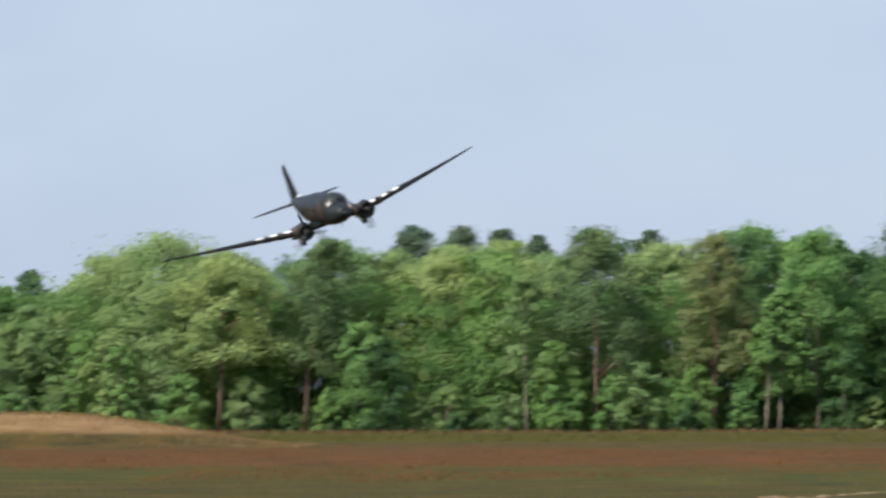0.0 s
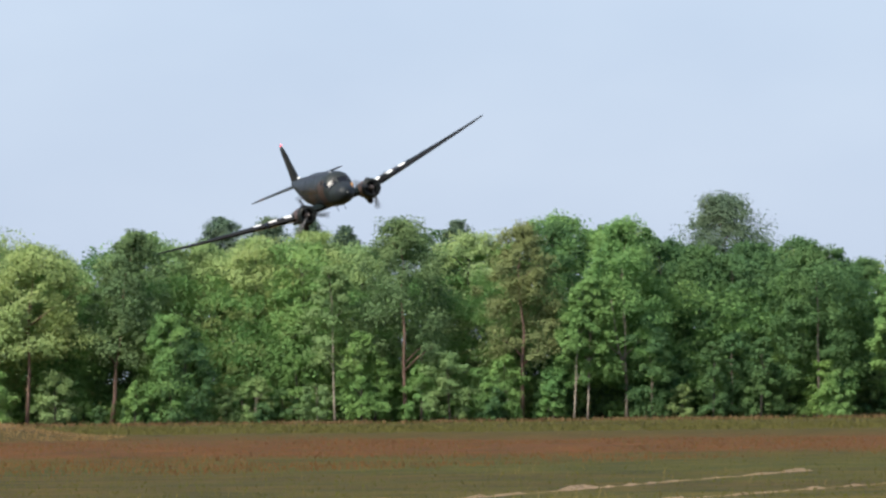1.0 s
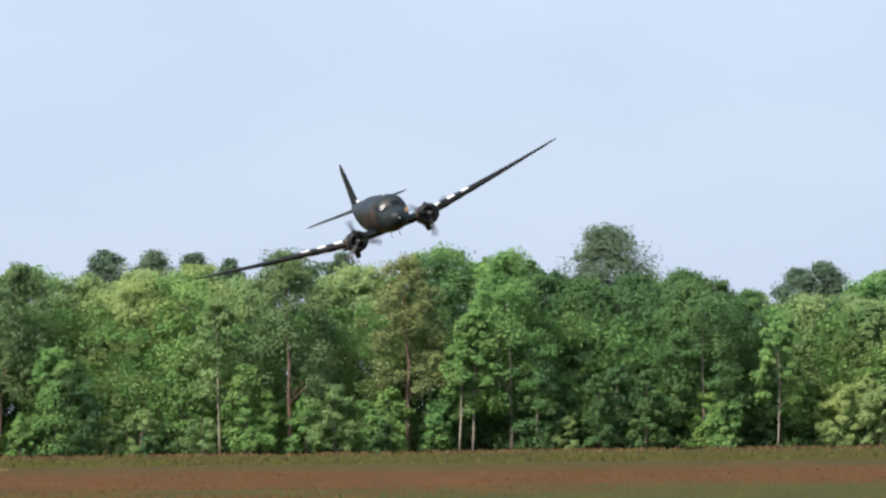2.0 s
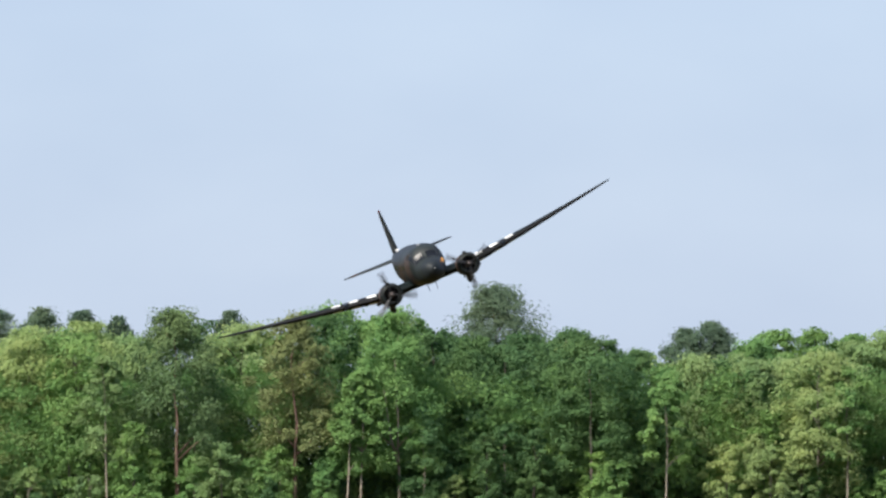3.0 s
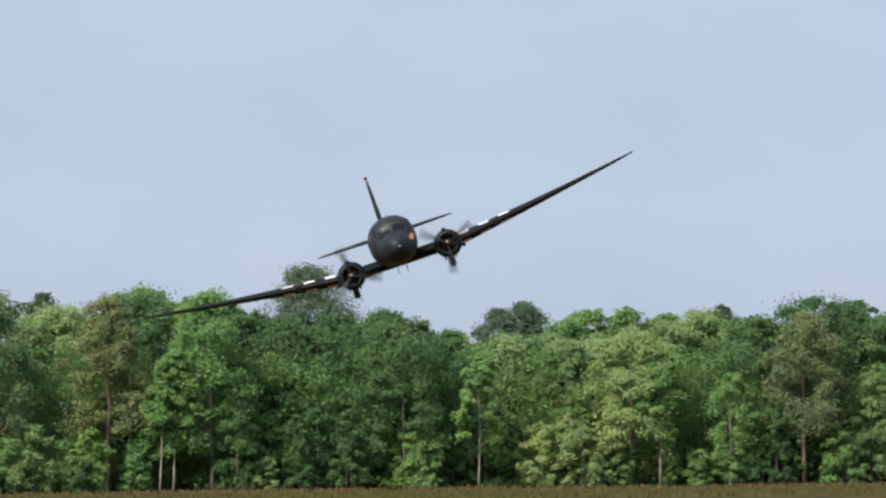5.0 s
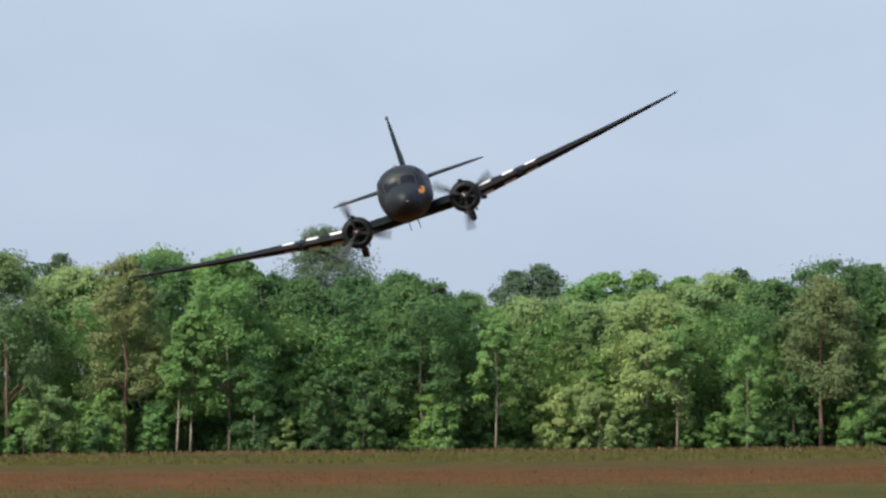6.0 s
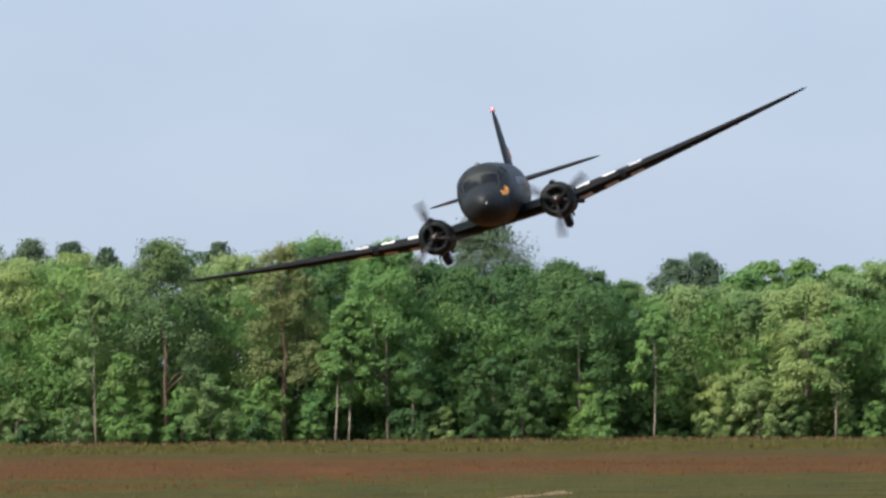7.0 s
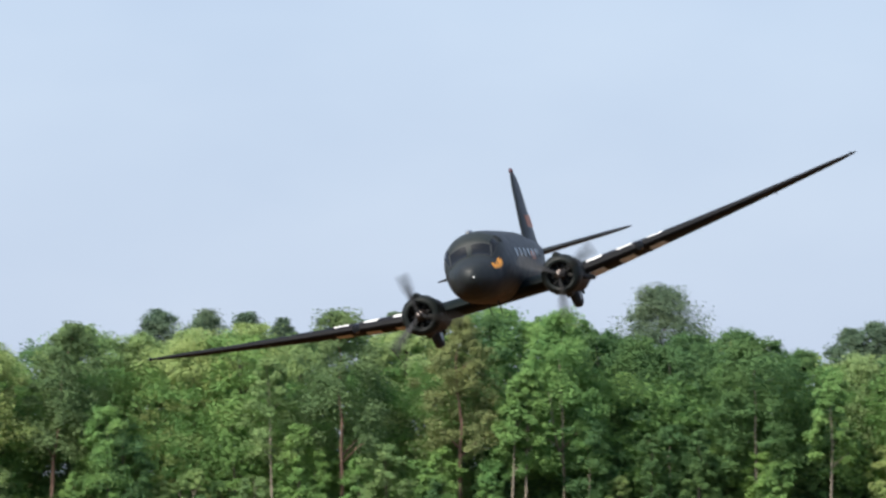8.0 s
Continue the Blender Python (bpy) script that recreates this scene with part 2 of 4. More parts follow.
def grass_material(name, dark, mid, light):
    m = Nodes(name, 0.8, 0, 0.15)
    geo = m.n.new("ShaderNodeNewGeometry")
    stretch = m.add("ShaderNodeMapping", Scale=(1.0, 0.25, 1.0))
    m.join(geo.outputs["Position"], stretch.inputs[0])
    f = m.math('ADD', m.math('MULTIPLY', geo.outputs["Random Per Island"], 0.18), m.math('MULTIPLY', m.noise(stretch.outputs[0], 0.3, 4), 0.85))
    col = m.ramp(f, [(0.25, dark), (0.5, mid), (0.85, light)])
    m.colour(col)
    thin = m.n.new("ShaderNodeBsdfTranslucent")
    m.join(col, thin.inputs[0])
    both = m.n.new("ShaderNodeMixShader")
    both.inputs[0].default_value = 0.15
    m.join(m.bsdf.outputs[0], both.inputs[1])
    m.join(thin.outputs[0], both.inputs[2])
    m.join(both.outputs[0], m.out.inputs[0])
    return m.mat


def patchy(scale, low, seed):
    def keep(x, y, rng):
        v = np.array([noise.noise((a * scale, b * scale * 0.25, seed)) for a, b in zip(x, y)])
        return v + rng.normal(0, 0.15, len(x)) > low
    return keep


def band_keep(near, far, soft, scale, low, seed):
    inner = patchy(scale, low, seed)

    def keep(x, y, rng):
        wob = np.array([noise.noise((a * 0.05, b * 0.01, seed + 5)) for a, b in zip(x, y)]) * soft
        return (y + wob > near) & (y + wob < far) & inner(x, y, rng)
    return keep


def meadow():
    rng = np.random.default_rng(11)
    sets = [
        ("meadow_grass", 36000, 190, 1190, 0.07, 0.012, patchy(0.1, -0.5, 1.0), ((0.0598, 0.0598, 0.0143), (0.0806, 0.0806, 0.0182), (0.111, 0.104, 0.026)), "rough green and olive meadow grass"),
        ("sorrel", 50000, 260, 760, 0.15, 0.01, band_keep(330, 590, 120, 0.12, -0.15, 2.0), ((0.0975, 0.0468, 0.0169), (0.13, 0.0611, 0.0234), (0.169, 0.0845, 0.0338)), "tall reddish-brown flowering weeds in the meadow"),
        ("dry_grass", 1600, 190, 1190, 0.18, 0.012, patchy(0.15, 0.15, 3.0), ((0.111, 0.0832, 0.026), (0.155, 0.116, 0.0403), (0.221, 0.172, 0.0715)), "dry straw-coloured grass stalks"),
        ("edge_grass", 34000, 700, 1196, 0.26, 0.02, patchy(0.1, -0.4, 4.0), ((0.065, 0.065, 0.0169), (0.0858, 0.0832, 0.0221), (0.13, 0.0975, 0.0338)), "tall unmown grass along the wood"),
        ("edge_sorrel", 9000, 1090, 1192, 0.42, 0.03, patchy(0.12, -0.05, 8.0), ((0.09, 0.06, 0.026), (0.125, 0.078, 0.036), (0.16, 0.105, 0.05)), "tan and reddish seed heads along the wood"),
        ("bank_grass", 16000, 612, 660, 0.16, 0.02, lambda x, y, rng: x < -19.5, ((0.14, 0.0842, 0.0337), (0.187, 0.122, 0.0515), (0.253, 0.178, 0.0842)), "dry tan grass on the bank"),
    ]
    for name, n, near, far, tall, wide, keep, cols, label in sets:
        q = blades(rng, n, near, far, tall, wide, keep)
        tagged(new(name, leaf_mesh(name, q, grass_material(name, *cols))), label, "grass", kind="stuff")


meadow()


def sandy_edge(name, x0, y0, x1, y1, high, seed, label):
    """A low broken scarp of bare sand along the mown strip: a ragged front face, a crest and a long back slope."""
    n = 90
    verts, faces = [], []
    dx, dy = x1 - x0, y1 - y0
    for i in range(n + 1):
        f = i / n
        wob = noise.noise((f * 9, seed, 0.0)) * 0.5
        fine = noise.noise((f * 60, seed, 2.0))
        x, y = x0 + dx * f + wob * 0.4 + fine * 0.15, y0 + dy * f + wob * 5 + fine * 2.5
        h = high * max(0.0, 0.2 + 1.1 * noise.noise((f * 11, seed, 4.0)) + 0.35 * noise.noise((f * 45, seed, 7.0)))
        z = rise(x, y)
        verts += [(x, y - 1.5, z - 0.03), (x - 0.02, y, z + h * 0.45), (x - 0.05, y + 0.5, z + h), (x - 0.1, y + 3.5, z - 0.04)]
    for i in range(n):
        for k in range(3):
            faces.append((i * 4 + k, i * 4 + 4 + k, i * 4 + 5 + k, i * 4 + 1 + k))
    m = Nodes(name, 0.95, 0, 0.1)
    w = m.place()
    m.colour(m.ramp(m.noise(w, 1.4, 6, 0.65), [(0.34, (0.07, 0.055, 0.025)), (0.45, (0.22, 0.15, 0.085)), (0.7, (0.31, 0.22, 0.135))]))
    m.bump(m.noise(w, 9, 4), 0.5, 0.04)
    tagged(new(name, mesh_of(name, verts, faces, m.mat)), label, "bank", kind="structure")


sandy_edge("sand_scarp", -1.7, 200, 10.0, 286, 0.13, 1.0, "broken low edge of bare pale sand in the grass")
sandy_edge("sand_rut", 4.2, 207, 10.8, 246, 0.07, 5.0, "narrow strip of bare pale sand in the grass")


# ---- trees ----
def stem(rng, h, r0, lean=0.03, top=0.92):
    n = 7
    dx, dy = rng.normal(0, lean, 2)
    wob = rng.normal(0, 0.012 * h, (n, 2))
    pts, rad = [], []
    for i in range(n):
        f = i / (n - 1)
        pts.append((dx * h * f + wob[i, 0] * f, dy * h * f + wob[i, 1] * f, -0.3 + (h * top + 0.3) * f))
        rad.append(r0 * (1.15 if i == 0 else 1 - 0.85 * f))
    return pts, rad


def along(pts, z):
    for a, b in zip(pts, pts[1:]):
        if a[2] <= z <= b[2]:
            f = (z - a[2]) / (b[2] - a[2])
            return tuple(a[k] + (b[k] - a[k]) * f for k in range(3))
    return pts[-1]


def add_tree(name, x, y, h, r, kind, leaf, bark, bare, seed, label, count=44, sprays=105, size=0.36, r0=None, limbs=4, fork=False, show=0.0):
    """A tree: a tapered trunk, limbs and an uneven crown of leaf sprays on sagging boughs.
    bare: the height below the crown; show: the share of the height over which the stem stands clear of leaves on its open side."""
    rng = np.random.default_rng(seed)
    root = new(name)
    root.location = (x, y, rise(x, y))
    root.rotation_euler = (0, 0, 0 if fork or show else rng.uniform(0, 6.28))
    tagged(root, label, "tree", "trees at the edge of the wood")
    pts, rad = stem(rng, h, r0 or 0.011 * h + 0.03)
    v, f = tube(pts, rad)
    part("trunk", mesh_of("trunk", v, f, BARK[bark], True), root)
    s = (np.arange(count) + rng.uniform(0.1, 0.9, count)) / count
    a = np.arange(count) * 2.4 + rng.uniform(-0.9, 0.9, count)
    if kind == "pine":
        prof = np.clip(s + 0.3, 0, 1) ** 0.5 * np.clip(1.0 - s, 0, 1) ** 0.62 * 1.4
        out = rng.uniform(0.1, 1.0, count) ** 0.5
        br = r * np.clip(np.exp(rng.normal(np.log(0.24), 0.3, count)), 0.14, 0.38)
        flat, droop = 0.72, 0.1
    else:
        prof = np.clip(s + 0.2, 0, 1) ** 0.4 * np.clip(1.0 - s, 0, 1) ** 0.42 * 1.5
        out = rng.uniform(0.2, 1.0, count) ** 0.4
        br = r * np.clip(np.exp(rng.normal(np.log(0.25), 0.38, count)), 0.12, 0.46)
        flat, droop = 0.6, 0.28
    # lobes and hollows make the outline uneven
    lobe = np.array([noise.noise((1.2 * math.cos(w), 1.2 * math.sin(w) + seed * 0.37, 3.2 * q)) for w, q in zip(a, s)])
    prof = np.minimum(prof, 1.05) * (1 + 0.55 * lobe)
    br *= 0.72 + 0.28 * np.sqrt(1 - s)
    z = bare + (h - bare) * s
    rr = np.clip(r * prof * out - br * 0.3, 0, None)
    mid = np.array([along(pts, min(q, pts[-1][2])) for q in z])
    cen = np.stack([mid[:, 0] + rr * np.cos(a), mid[:, 1] + rr * np.sin(a), np.minimum(z, h - br * 0.6)], 1)
    if show:
        front = (cen[:, 1] < 0.4) & (cen[:, 2] < show * h) & (np.abs(cen[:, 0]) < 0.5 + br * 0.8)
        cen, br, rr = cen[~front], br[~front], rr[~front]
    for k in np.argsort(rng.uniform(size=len(cen)))[:limbs]:
        z0 = max(bare * 0.75, cen[k][2] - rr[k] * 0.6 - 0.6)
        p0 = Vector(along(pts, min(z0, pts[-1][2] * 0.95)))
        p2 = Vector(cen[k])
        p1 = p0.lerp(p2, 0.5) + Vector((0, 0, 0.25))
        t0 = rad[0] * 0.42
        v, f = tube([p0, p1, p2], [t0, t0 * 0.6, t0 * 0.2], 6)
        part("limb", mesh_of("limb", v, f, BARK[bark], True), root)
    if fork:
        p0 = along(pts, h * 0.22)
        v, f = tube([p0, (p0[0] - 0.9, p0[1] - 0.3, h * 0.36), (p0[0] - 1.7, p0[1] - 0.4, h * 0.6)], [rad[0] * 0.7, rad[0] * 0.5, 0.05], 7)
        part("limb", mesh_of("limb", v, f, BARK[bark], True), root)
    q = leaves(rng, cen, br, sprays, size, flat, 6, droop)
    part("crown", leaf_mesh("crown", q, LEAF[leaf]), root)
    return root


PX = 0.0000534592   # radians of one step of the plan of the tree line


def at_line(u, y):
    return y * math.tan(u * PX)


def height(v, x, y):
    """The height of a tree whose top stands v steps below the line of sight at the start of the plan."""
    return EYE[2] + y * math.tan((269 - v) * PX) - rise(x, y)


LABELS = {
    "yellow": "tall broadleaf tree with yellow-green spring leaves at the wood edge",
    "olive": "broadleaf tree with dull olive-green leaves at the wood edge",
    "green": "leafy broadleaf tree with fresh green leaves at the wood edge",
    "deep": "dense broadleaf tree with deep green leaves at the wood edge",
    "pine": "tall pine with a bare reddish trunk and dark needles",
    "rusty": "tall pine with a bare reddish trunk and brownish-green needles",
    "farpine": "dark pine standing taller behind the wood edge",
}
# plan of the tree line: along, top, half width, distance, leaf, bark, share of the height that is bare
LINE = [
    (-1150, 60, 60, 1206, "green", "grey", 0.10), (-1056, 33, 28, 1290, "farpine", "pine", .5), (-1075, 95, 50, 1200, "olive", "grey", 0.10),
    (-1000, 62, 60, 1212, "olive", "grey", 0.14), (-940, 5, 70, 1208, "yellow", "grey", 0.19), (-836, -33, 105, 1203, "yellow", "grey", 0.21),
    (-736, -2, 70, 1196, "yellow", "pine", .38), (-680, 22, 55, 1214, "olive", "grey", 0.19), (-586, -27, 58, 1198, "pine", "pine", .33),
    (-520, -22, 75, 1210, "olive", "grey", 0.19), (-430, -10, 70, 1212, "yellow", "grey", 0.17), (-391, -50, 42, 1275, "farpine", "pine", .5),
    (-321, -46, 42, 1280, "farpine", "pine", .5), (-335, -14, 75, 1208, "yellow", "grey", 0.15), (-226, -46, 30, 1285, "farpine", "pine", .5),
    (-232, -28, 88, 1214, "yellow", "grey", 0.14), (-163, -35, 28, 1282, "farpine", "pine", .5), (-150, 0, 60, 1216, "olive", "grey", 0.14),
    (-67, -49, 80, 1196, "pine", "pine", .33), (15, -44, 32, 1290, "farpine", "pine", .5), (42, -24, 75, 1212, "yellow", "grey", 0.17),
    (140, -38, 60, 1196, "rusty", "pine", .33), (206, -58, 72, 1212, "green", "grey", 0.17), (275, -38, 62, 1218, "green", "grey", 0.14),
    (325, -49, 58, 1197, "green", "pale", 0.19), (400, -14, 62, 1212, "deep", "grey", 0.11), (460, -4, 60, 1207, "deep", "grey", 0.11),
    (510, -90, 84, 1262, "farpine", "pine", .45), (545, -8, 62, 1214, "deep", "grey", 0.11), (615, -14, 62, 1210, "deep", "grey", 0.11),
    (664, -4, 66, 1197, "deep", "pale", 0.19), (760, 22, 52, 1210, "deep", "grey", 0.10), (822, -14, 48, 1270, "farpine", "pine", .45),
    (878, -28, 46, 1268, "farpine", "pine", .45), (845, 30, 60, 1206, "yellow", "grey", 0.10), (920, 28, 56, 1212, "olive", "grey", 0.10),
    (965, 0, 46, 1250, "green", "grey", 0.19), (1008, -15, 46, 1255, "green", "grey", 0.19), (1066, -15, 50, 1252, "green", "grey", 0.19),
    (1112, -8, 40, 1256, "green", "grey", 0.19), (960, 36, 44, 1204, "yellow", "grey", 0.10), (1020, 34, 58, 1208, "yellow", "grey", 0.10),
    (1067, 22, 56, 1197, "yellow", "pale", 0.14), (1150, 4, 60, 1210, "olive", "grey", 0.14), (1200, -15, 72, 1214, "olive", "grey", 0.14),
    (1240, -22, 26, 1280, "farpine", "pine", .5), (1290, -2, 76, 1203, "deep", "grey", 0.19), (1385, -38, 80, 1208, "deep", "grey", 0.17),
    (1372, -5, 62, 1196, "rusty", "pine", .33), (1452, -31, 62, 1212, "deep", "grey", 0.14), (1505, -6, 62, 1206, "deep", "grey", 0.10), (1580, -12, 70, 1208, "deep", "grey", 0.10),
]
# slim young trees with pale stems in front of the others
SLIM = [
    (-191, 34, 36, 1193.5, "olive", "pale", 0.32), (232, 70, 26, 1193.5, "green", "pale", 0.3), (256, 52, 30, 1194, "green", "pale", 0.36),
    (796, 60, 28, 1193.5, "green", "pale", 0.34), (1118, 50, 30, 1194, "green", "pale", 0.32),
]
# stems that stand clear of leaves: along, share of the height
CLEAR = {-191: 0.62, 232: 0.55, 256: 0.6, 796: 0.55, 1118: 0.55, -736: 0.42, -586: 0.36, -67: 0.52, 140: 0.6, 325: 0.56, 664: 0.56, 1067: 0.4, 1372: 0.3}
for i, (u, v, half, y, leaf, bark, bare) in enumerate(LINE + SLIM):
    x = at_line(u, y)
    h = height(v, x, y) * 1.015
    pine = leaf in ("pine", "rusty", "farpine")
    add_tree("pine_tree" if pine else "broadleaf_tree", x, y, h, half * PX * y * (1.65 if leaf == "farpine" and half < 60 else 1.4), "pine" if pine else "broad", leaf, bark, h * bare, 100 + i, LABELS[leaf],
             count=44 if i >= len(LINE) else 130 if leaf == "farpine" and half > 60 else 92 if pine else 100, sprays=264 if pine else 294, size=0.165 if pine else 0.185, r0=0.27 if leaf in ("pine", "rusty") else 0.13 if i >= len(LINE) else 0.19 if bark == "pale" else None, limbs=3 if pine else 6, fork=(u == 325), show=CLEAR.get(u, 0.0))

# a second row fills the gaps between the first trees
second = np.random.default_rng(5)
FRONT = sorted((row[0], row[1]) for row in LINE if row[3] < 1220)
u = -1190.0
while u < 1620:
    y = second.uniform(1206, 1226)
    x = at_line(u, y)
    v = float(np.interp(u, [f[0] for f in FRONT], [f[1] for f in FRONT])) + second.uniform(0, 26)
    h = height(v, x, y)
    leaf = str(second.choice(["deep", "green", "olive", "yellow"], p=[.3, .35, .25, .1] if not (350 < u < 720 or u > 1130) else [.7, .25, .05, 0]))
    add_tree("broadleaf_tree", x, y, h, h * second.uniform(0.26, 0.34), "broad", leaf, "grey", h * 0.12, int(second.integers(1e6)), LABELS[leaf].replace("at the wood edge", "inside the wood"), count=72, sprays=198, size=0.21, limbs=2)
    u += second.uniform(45, 70)

# understorey: saplings and shrubs along the foot of the wood
under = np.random.default_rng(7)
STEMS = (-845, -820, -191, 232, 256, 796, 1118, -736, -586, -180, -67, 144, 321, 662, 1067, 1372)
u = -1190.0
while u < 1600:
    y = under.uniform(1193, 1202)
    x = at_line(u, y)
    h = under.uniform(2.0, 6.5) if under.uniform() < 0.62 else under.uniform(6.5, 13.5)
    if -900 < u < -600:
        h *= 0.55
    if min(abs(u - q) for q in STEMS) < 14:
        h, y = min(h, 6.0) * 0.6, 1203
    leaf = under.choice(["green", "olive", "deep", "yellow"], p=[.55, .2, .2, .05] if u < 150 else [.4, .3, .05, .25]) if u < 150 or 900 < u < 1130 else under.choice(["green", "deep", "olive"], p=[.6, .28, .12] if u < 350 or 720 < u < 1130 else [.25, .7, .05])
    wide = max(1.0, h * (under.uniform(0.2, 0.34) if h > 8 else under.uniform(0.34, 0.5)))
    add_tree("sapling", x, y, h, wide, "broad", str(leaf), "pale" if under.uniform() < 0.25 else "grey", h * 0.06, int(under.integers(1e6)), "young broadleaf tree growing at the foot of the wood", count=int(14 + h * 2.6), sprays=222, size=0.16, limbs=2)
    u += under.uniform(15, 36)

# leafy shrubs that close the foot of the wood between the pines
for u, h, leaf in ((-38, 6.5, "green"), (12, 8.0, "olive"), (66, 6.0, "green"), (108, 7.5, "green"), (-120, 6.0, "green"), (-545, 5.0, "green"), (196, 6.0, "green"), (982, 7.0, "yellow"), (1035, 6.0, "olive")):
    y = under.uniform(1193, 1195)
    add_tree("sapling", at_line(u, y), y, h, h * 0.36, "broad", leaf, "grey", h * 0.05, int(under.integers(1e6)), "young broadleaf tree growing at the foot of the wood", count=int(14 + h * 2.6), sprays=222, size=0.16, limbs=2)


def deep_wood():
    """The inside of the wood behind the first trees: leaf masses and stems that close the view."""
    rng = np.random.default_rng(31)
    n = 1900
    x = rng.uniform(-95, 125, n)
    y = rng.uniform(1198, 1213, n)
    z = 0.5 + 15.5 * rng.uniform(0, 1, n) ** 1.3
    q = leaves(rng, np.stack([x, y, z], 1), rng.uniform(1.2, 2.6, n), 150, 0.235)
    tagged(new("deep_wood", leaf_mesh("deep_wood", q, LEAF["green"])), "dim leafy inside of the wood", "wood", kind="stuff")
    shapes = []
    for i in range(110):
        x, y = rng.uniform(-90, 115), rng.uniform(1218, 1245)
        r = rng.uniform(0.09, 0.22)
        lean = rng.normal(0, 0.35, 2)
        z0 = rise(x, y)
        shapes.append(tube([(x, y, z0 - 0.3), (x + lean[0] * 0.4, y, z0 + 6), (x + lean[0], y + lean[1], z0 + 13)], [r, r * 0.8, r * 0.5], 6))
    v, f = joined(*shapes)
    tagged(new("wood_stems", mesh_of("wood_stems", v, f, BARK["grey"], True)), "thin grey stems standing inside the wood", "wood", kind="stuff")


def joined(*pieces):
    verts, faces = [], []
    for v, f in pieces:
        base = len(verts)
        faces += [tuple(i + base for i in q) for q in f]
        verts += list(v)
    return verts, faces


deep_wood()


# ---- aeroplane ----
LEAD = 1.95      # the wing's leading edge at the root
WING_Z = -0.98
ENG_Y, ENG_Z, ENG_X = 2.82, -0.98, 3.82


def camo_material(name, rough=0.42, tones=((0.013, 0.017, 0.020), (0.016, 0.021, 0.021), (0.052, 0.032, 0.024)), brown=0.66, low=False, spec=0.32, engine=False):
    """Worn matt camouflage in dark green, olive and tan, with oil and exhaust streaks."""
    m = Nodes(name, rough, 0, spec)
    where = m.coords()
    a = m.noise(where, 0.33, 2, 0.4)
    sx, sy, sz = m.split(where)
    if low:
        a = m.math('SUBTRACT', a, m.math('ADD', m.math('MULTIPLY', sy, 0.06), m.math('MULTIPLY', sz, 0.09)))
    if engine:
        # tan on the starboard flank of each engine
        across = m.math('SUBTRACT', sy, m.math('MULTIPLY', m.math('SIGN', sy), ENG_Y))
        a = m.math('SUBTRACT', a, m.math('ADD', m.math('MULTIPLY', across, 0.3), m.math('MAXIMUM', m.math('SUBTRACT', sx, 3.1), 0.0)))
    col = m.ramp(a, [(0.0, tones[0]), (0.5, tones[1]), (brown, tones[2])], True)
    wear = m.noise(where, 2.2, 6, 0.65)
    col = m.mix(1.0, col, m.ramp(wear, [(0.3, (0.75, 0.75, 0.75)), (0.7, (1.2, 1.18, 1.12))]), 'MULTIPLY')
    x, y, z = m.split(where)
    seam = m.math('LESS_THAN', m.math('PINGPONG', m.math('ADD', x, 50), 0.55), 0.012)
    col = m.mix(m.math('MULTIPLY', seam, 0.45), col, (0.015, 0.016, 0.014))
    m.colour(col)
    rg = m.ramp(wear, [(0.3, (rough - 0.08,) * 3), (0.7, (rough + 0.14,) * 3)])
    m.join(rg, m.bsdf.inputs["Roughness"])
    m.bump(m.noise(where, 14, 3), 0.05, 0.01)
    return m


def wing_material(lead):
    """Camouflage with five white and black bands outboard of the engine and a black rubber leading edge."""
    m = camo_material("wing_paint", 0.6, ((0.004, 0.008, 0.009), (0.006, 0.011, 0.011), (0.010, 0.011, 0.010)), 0.66, False, 0.1)
    where = m.coords()
    x, y, z = m.split(where)
    ay = m.math('ABSOLUTE', y)
    k = m.math('FLOOR', m.math('DIVIDE', m.math('SUBTRACT', ay, 3.62), 0.61))
    inside = m.math('MULTIPLY', m.math('GREATER_THAN', k, -0.5), m.math('LESS_THAN', k, 4.5))
    white = m.math('LESS_THAN', m.math('MODULO', k, 2.0), 0.5)
    grime = m.noise(where, 3.0, 5)
    band = m.mix(white, (0.012, 0.012, 0.013), m.ramp(grime, [(0.3, (0.62, 0.6, 0.57)), (0.7, (0.8, 0.79, 0.77))]))
    base = m.bsdf.inputs["Base Color"].links[0].from_socket
    col = m.mix(inside, base, band)
    # rubber boot along the leading edge of the outer wing
    edge = m.math('SUBTRACT', lead, m.math('MULTIPLY', m.math('MAXIMUM', m.math('SUBTRACT', ay, 3.4), 0.0), 0.262))
    boot = m.math('MULTIPLY', m.math('GREATER_THAN', x, m.math('SUBTRACT', edge, 0.26)), m.math('GREATER_THAN', ay, 3.5))
    m.colour(m.mix(boot, col, (0.012, 0.012, 0.013)))
    return m.mat


CAMO = camo_material("camouflage_paint", 0.5, low=True).mat
CAMO_DULL = camo_material("camouflage_cowling", 0.5, ((0.009, 0.012, 0.012), (0.013, 0.016, 0.016), (0.085, 0.056, 0.046)), 0.56, False, 0.2, True).mat
RUBBER = plain("black_rubber", (0.015, 0.015, 0.016), 0.8)
DARK = plain("dark_engine_metal", (0.008, 0.008, 0.008), 0.7, 0.2)
GREY_METAL = plain("grey_metal", (0.1, 0.085, 0.08), 0.4, 0.8)
BLADE = plain("worn_blade_metal", (0.02, 0.02, 0.021), 0.45, 0.2)
WHITE = plain("white_paint", (0.75, 0.74, 0.72), 0.5, 0, 0.1)
ORANGE = plain("orange_paint", (0.72, 0.3, 0.035), 0.5, 0, 0.15)
RUST = plain("dull_orange_paint", (0.42, 0.14, 0.06), 0.55, 0, 0.2)
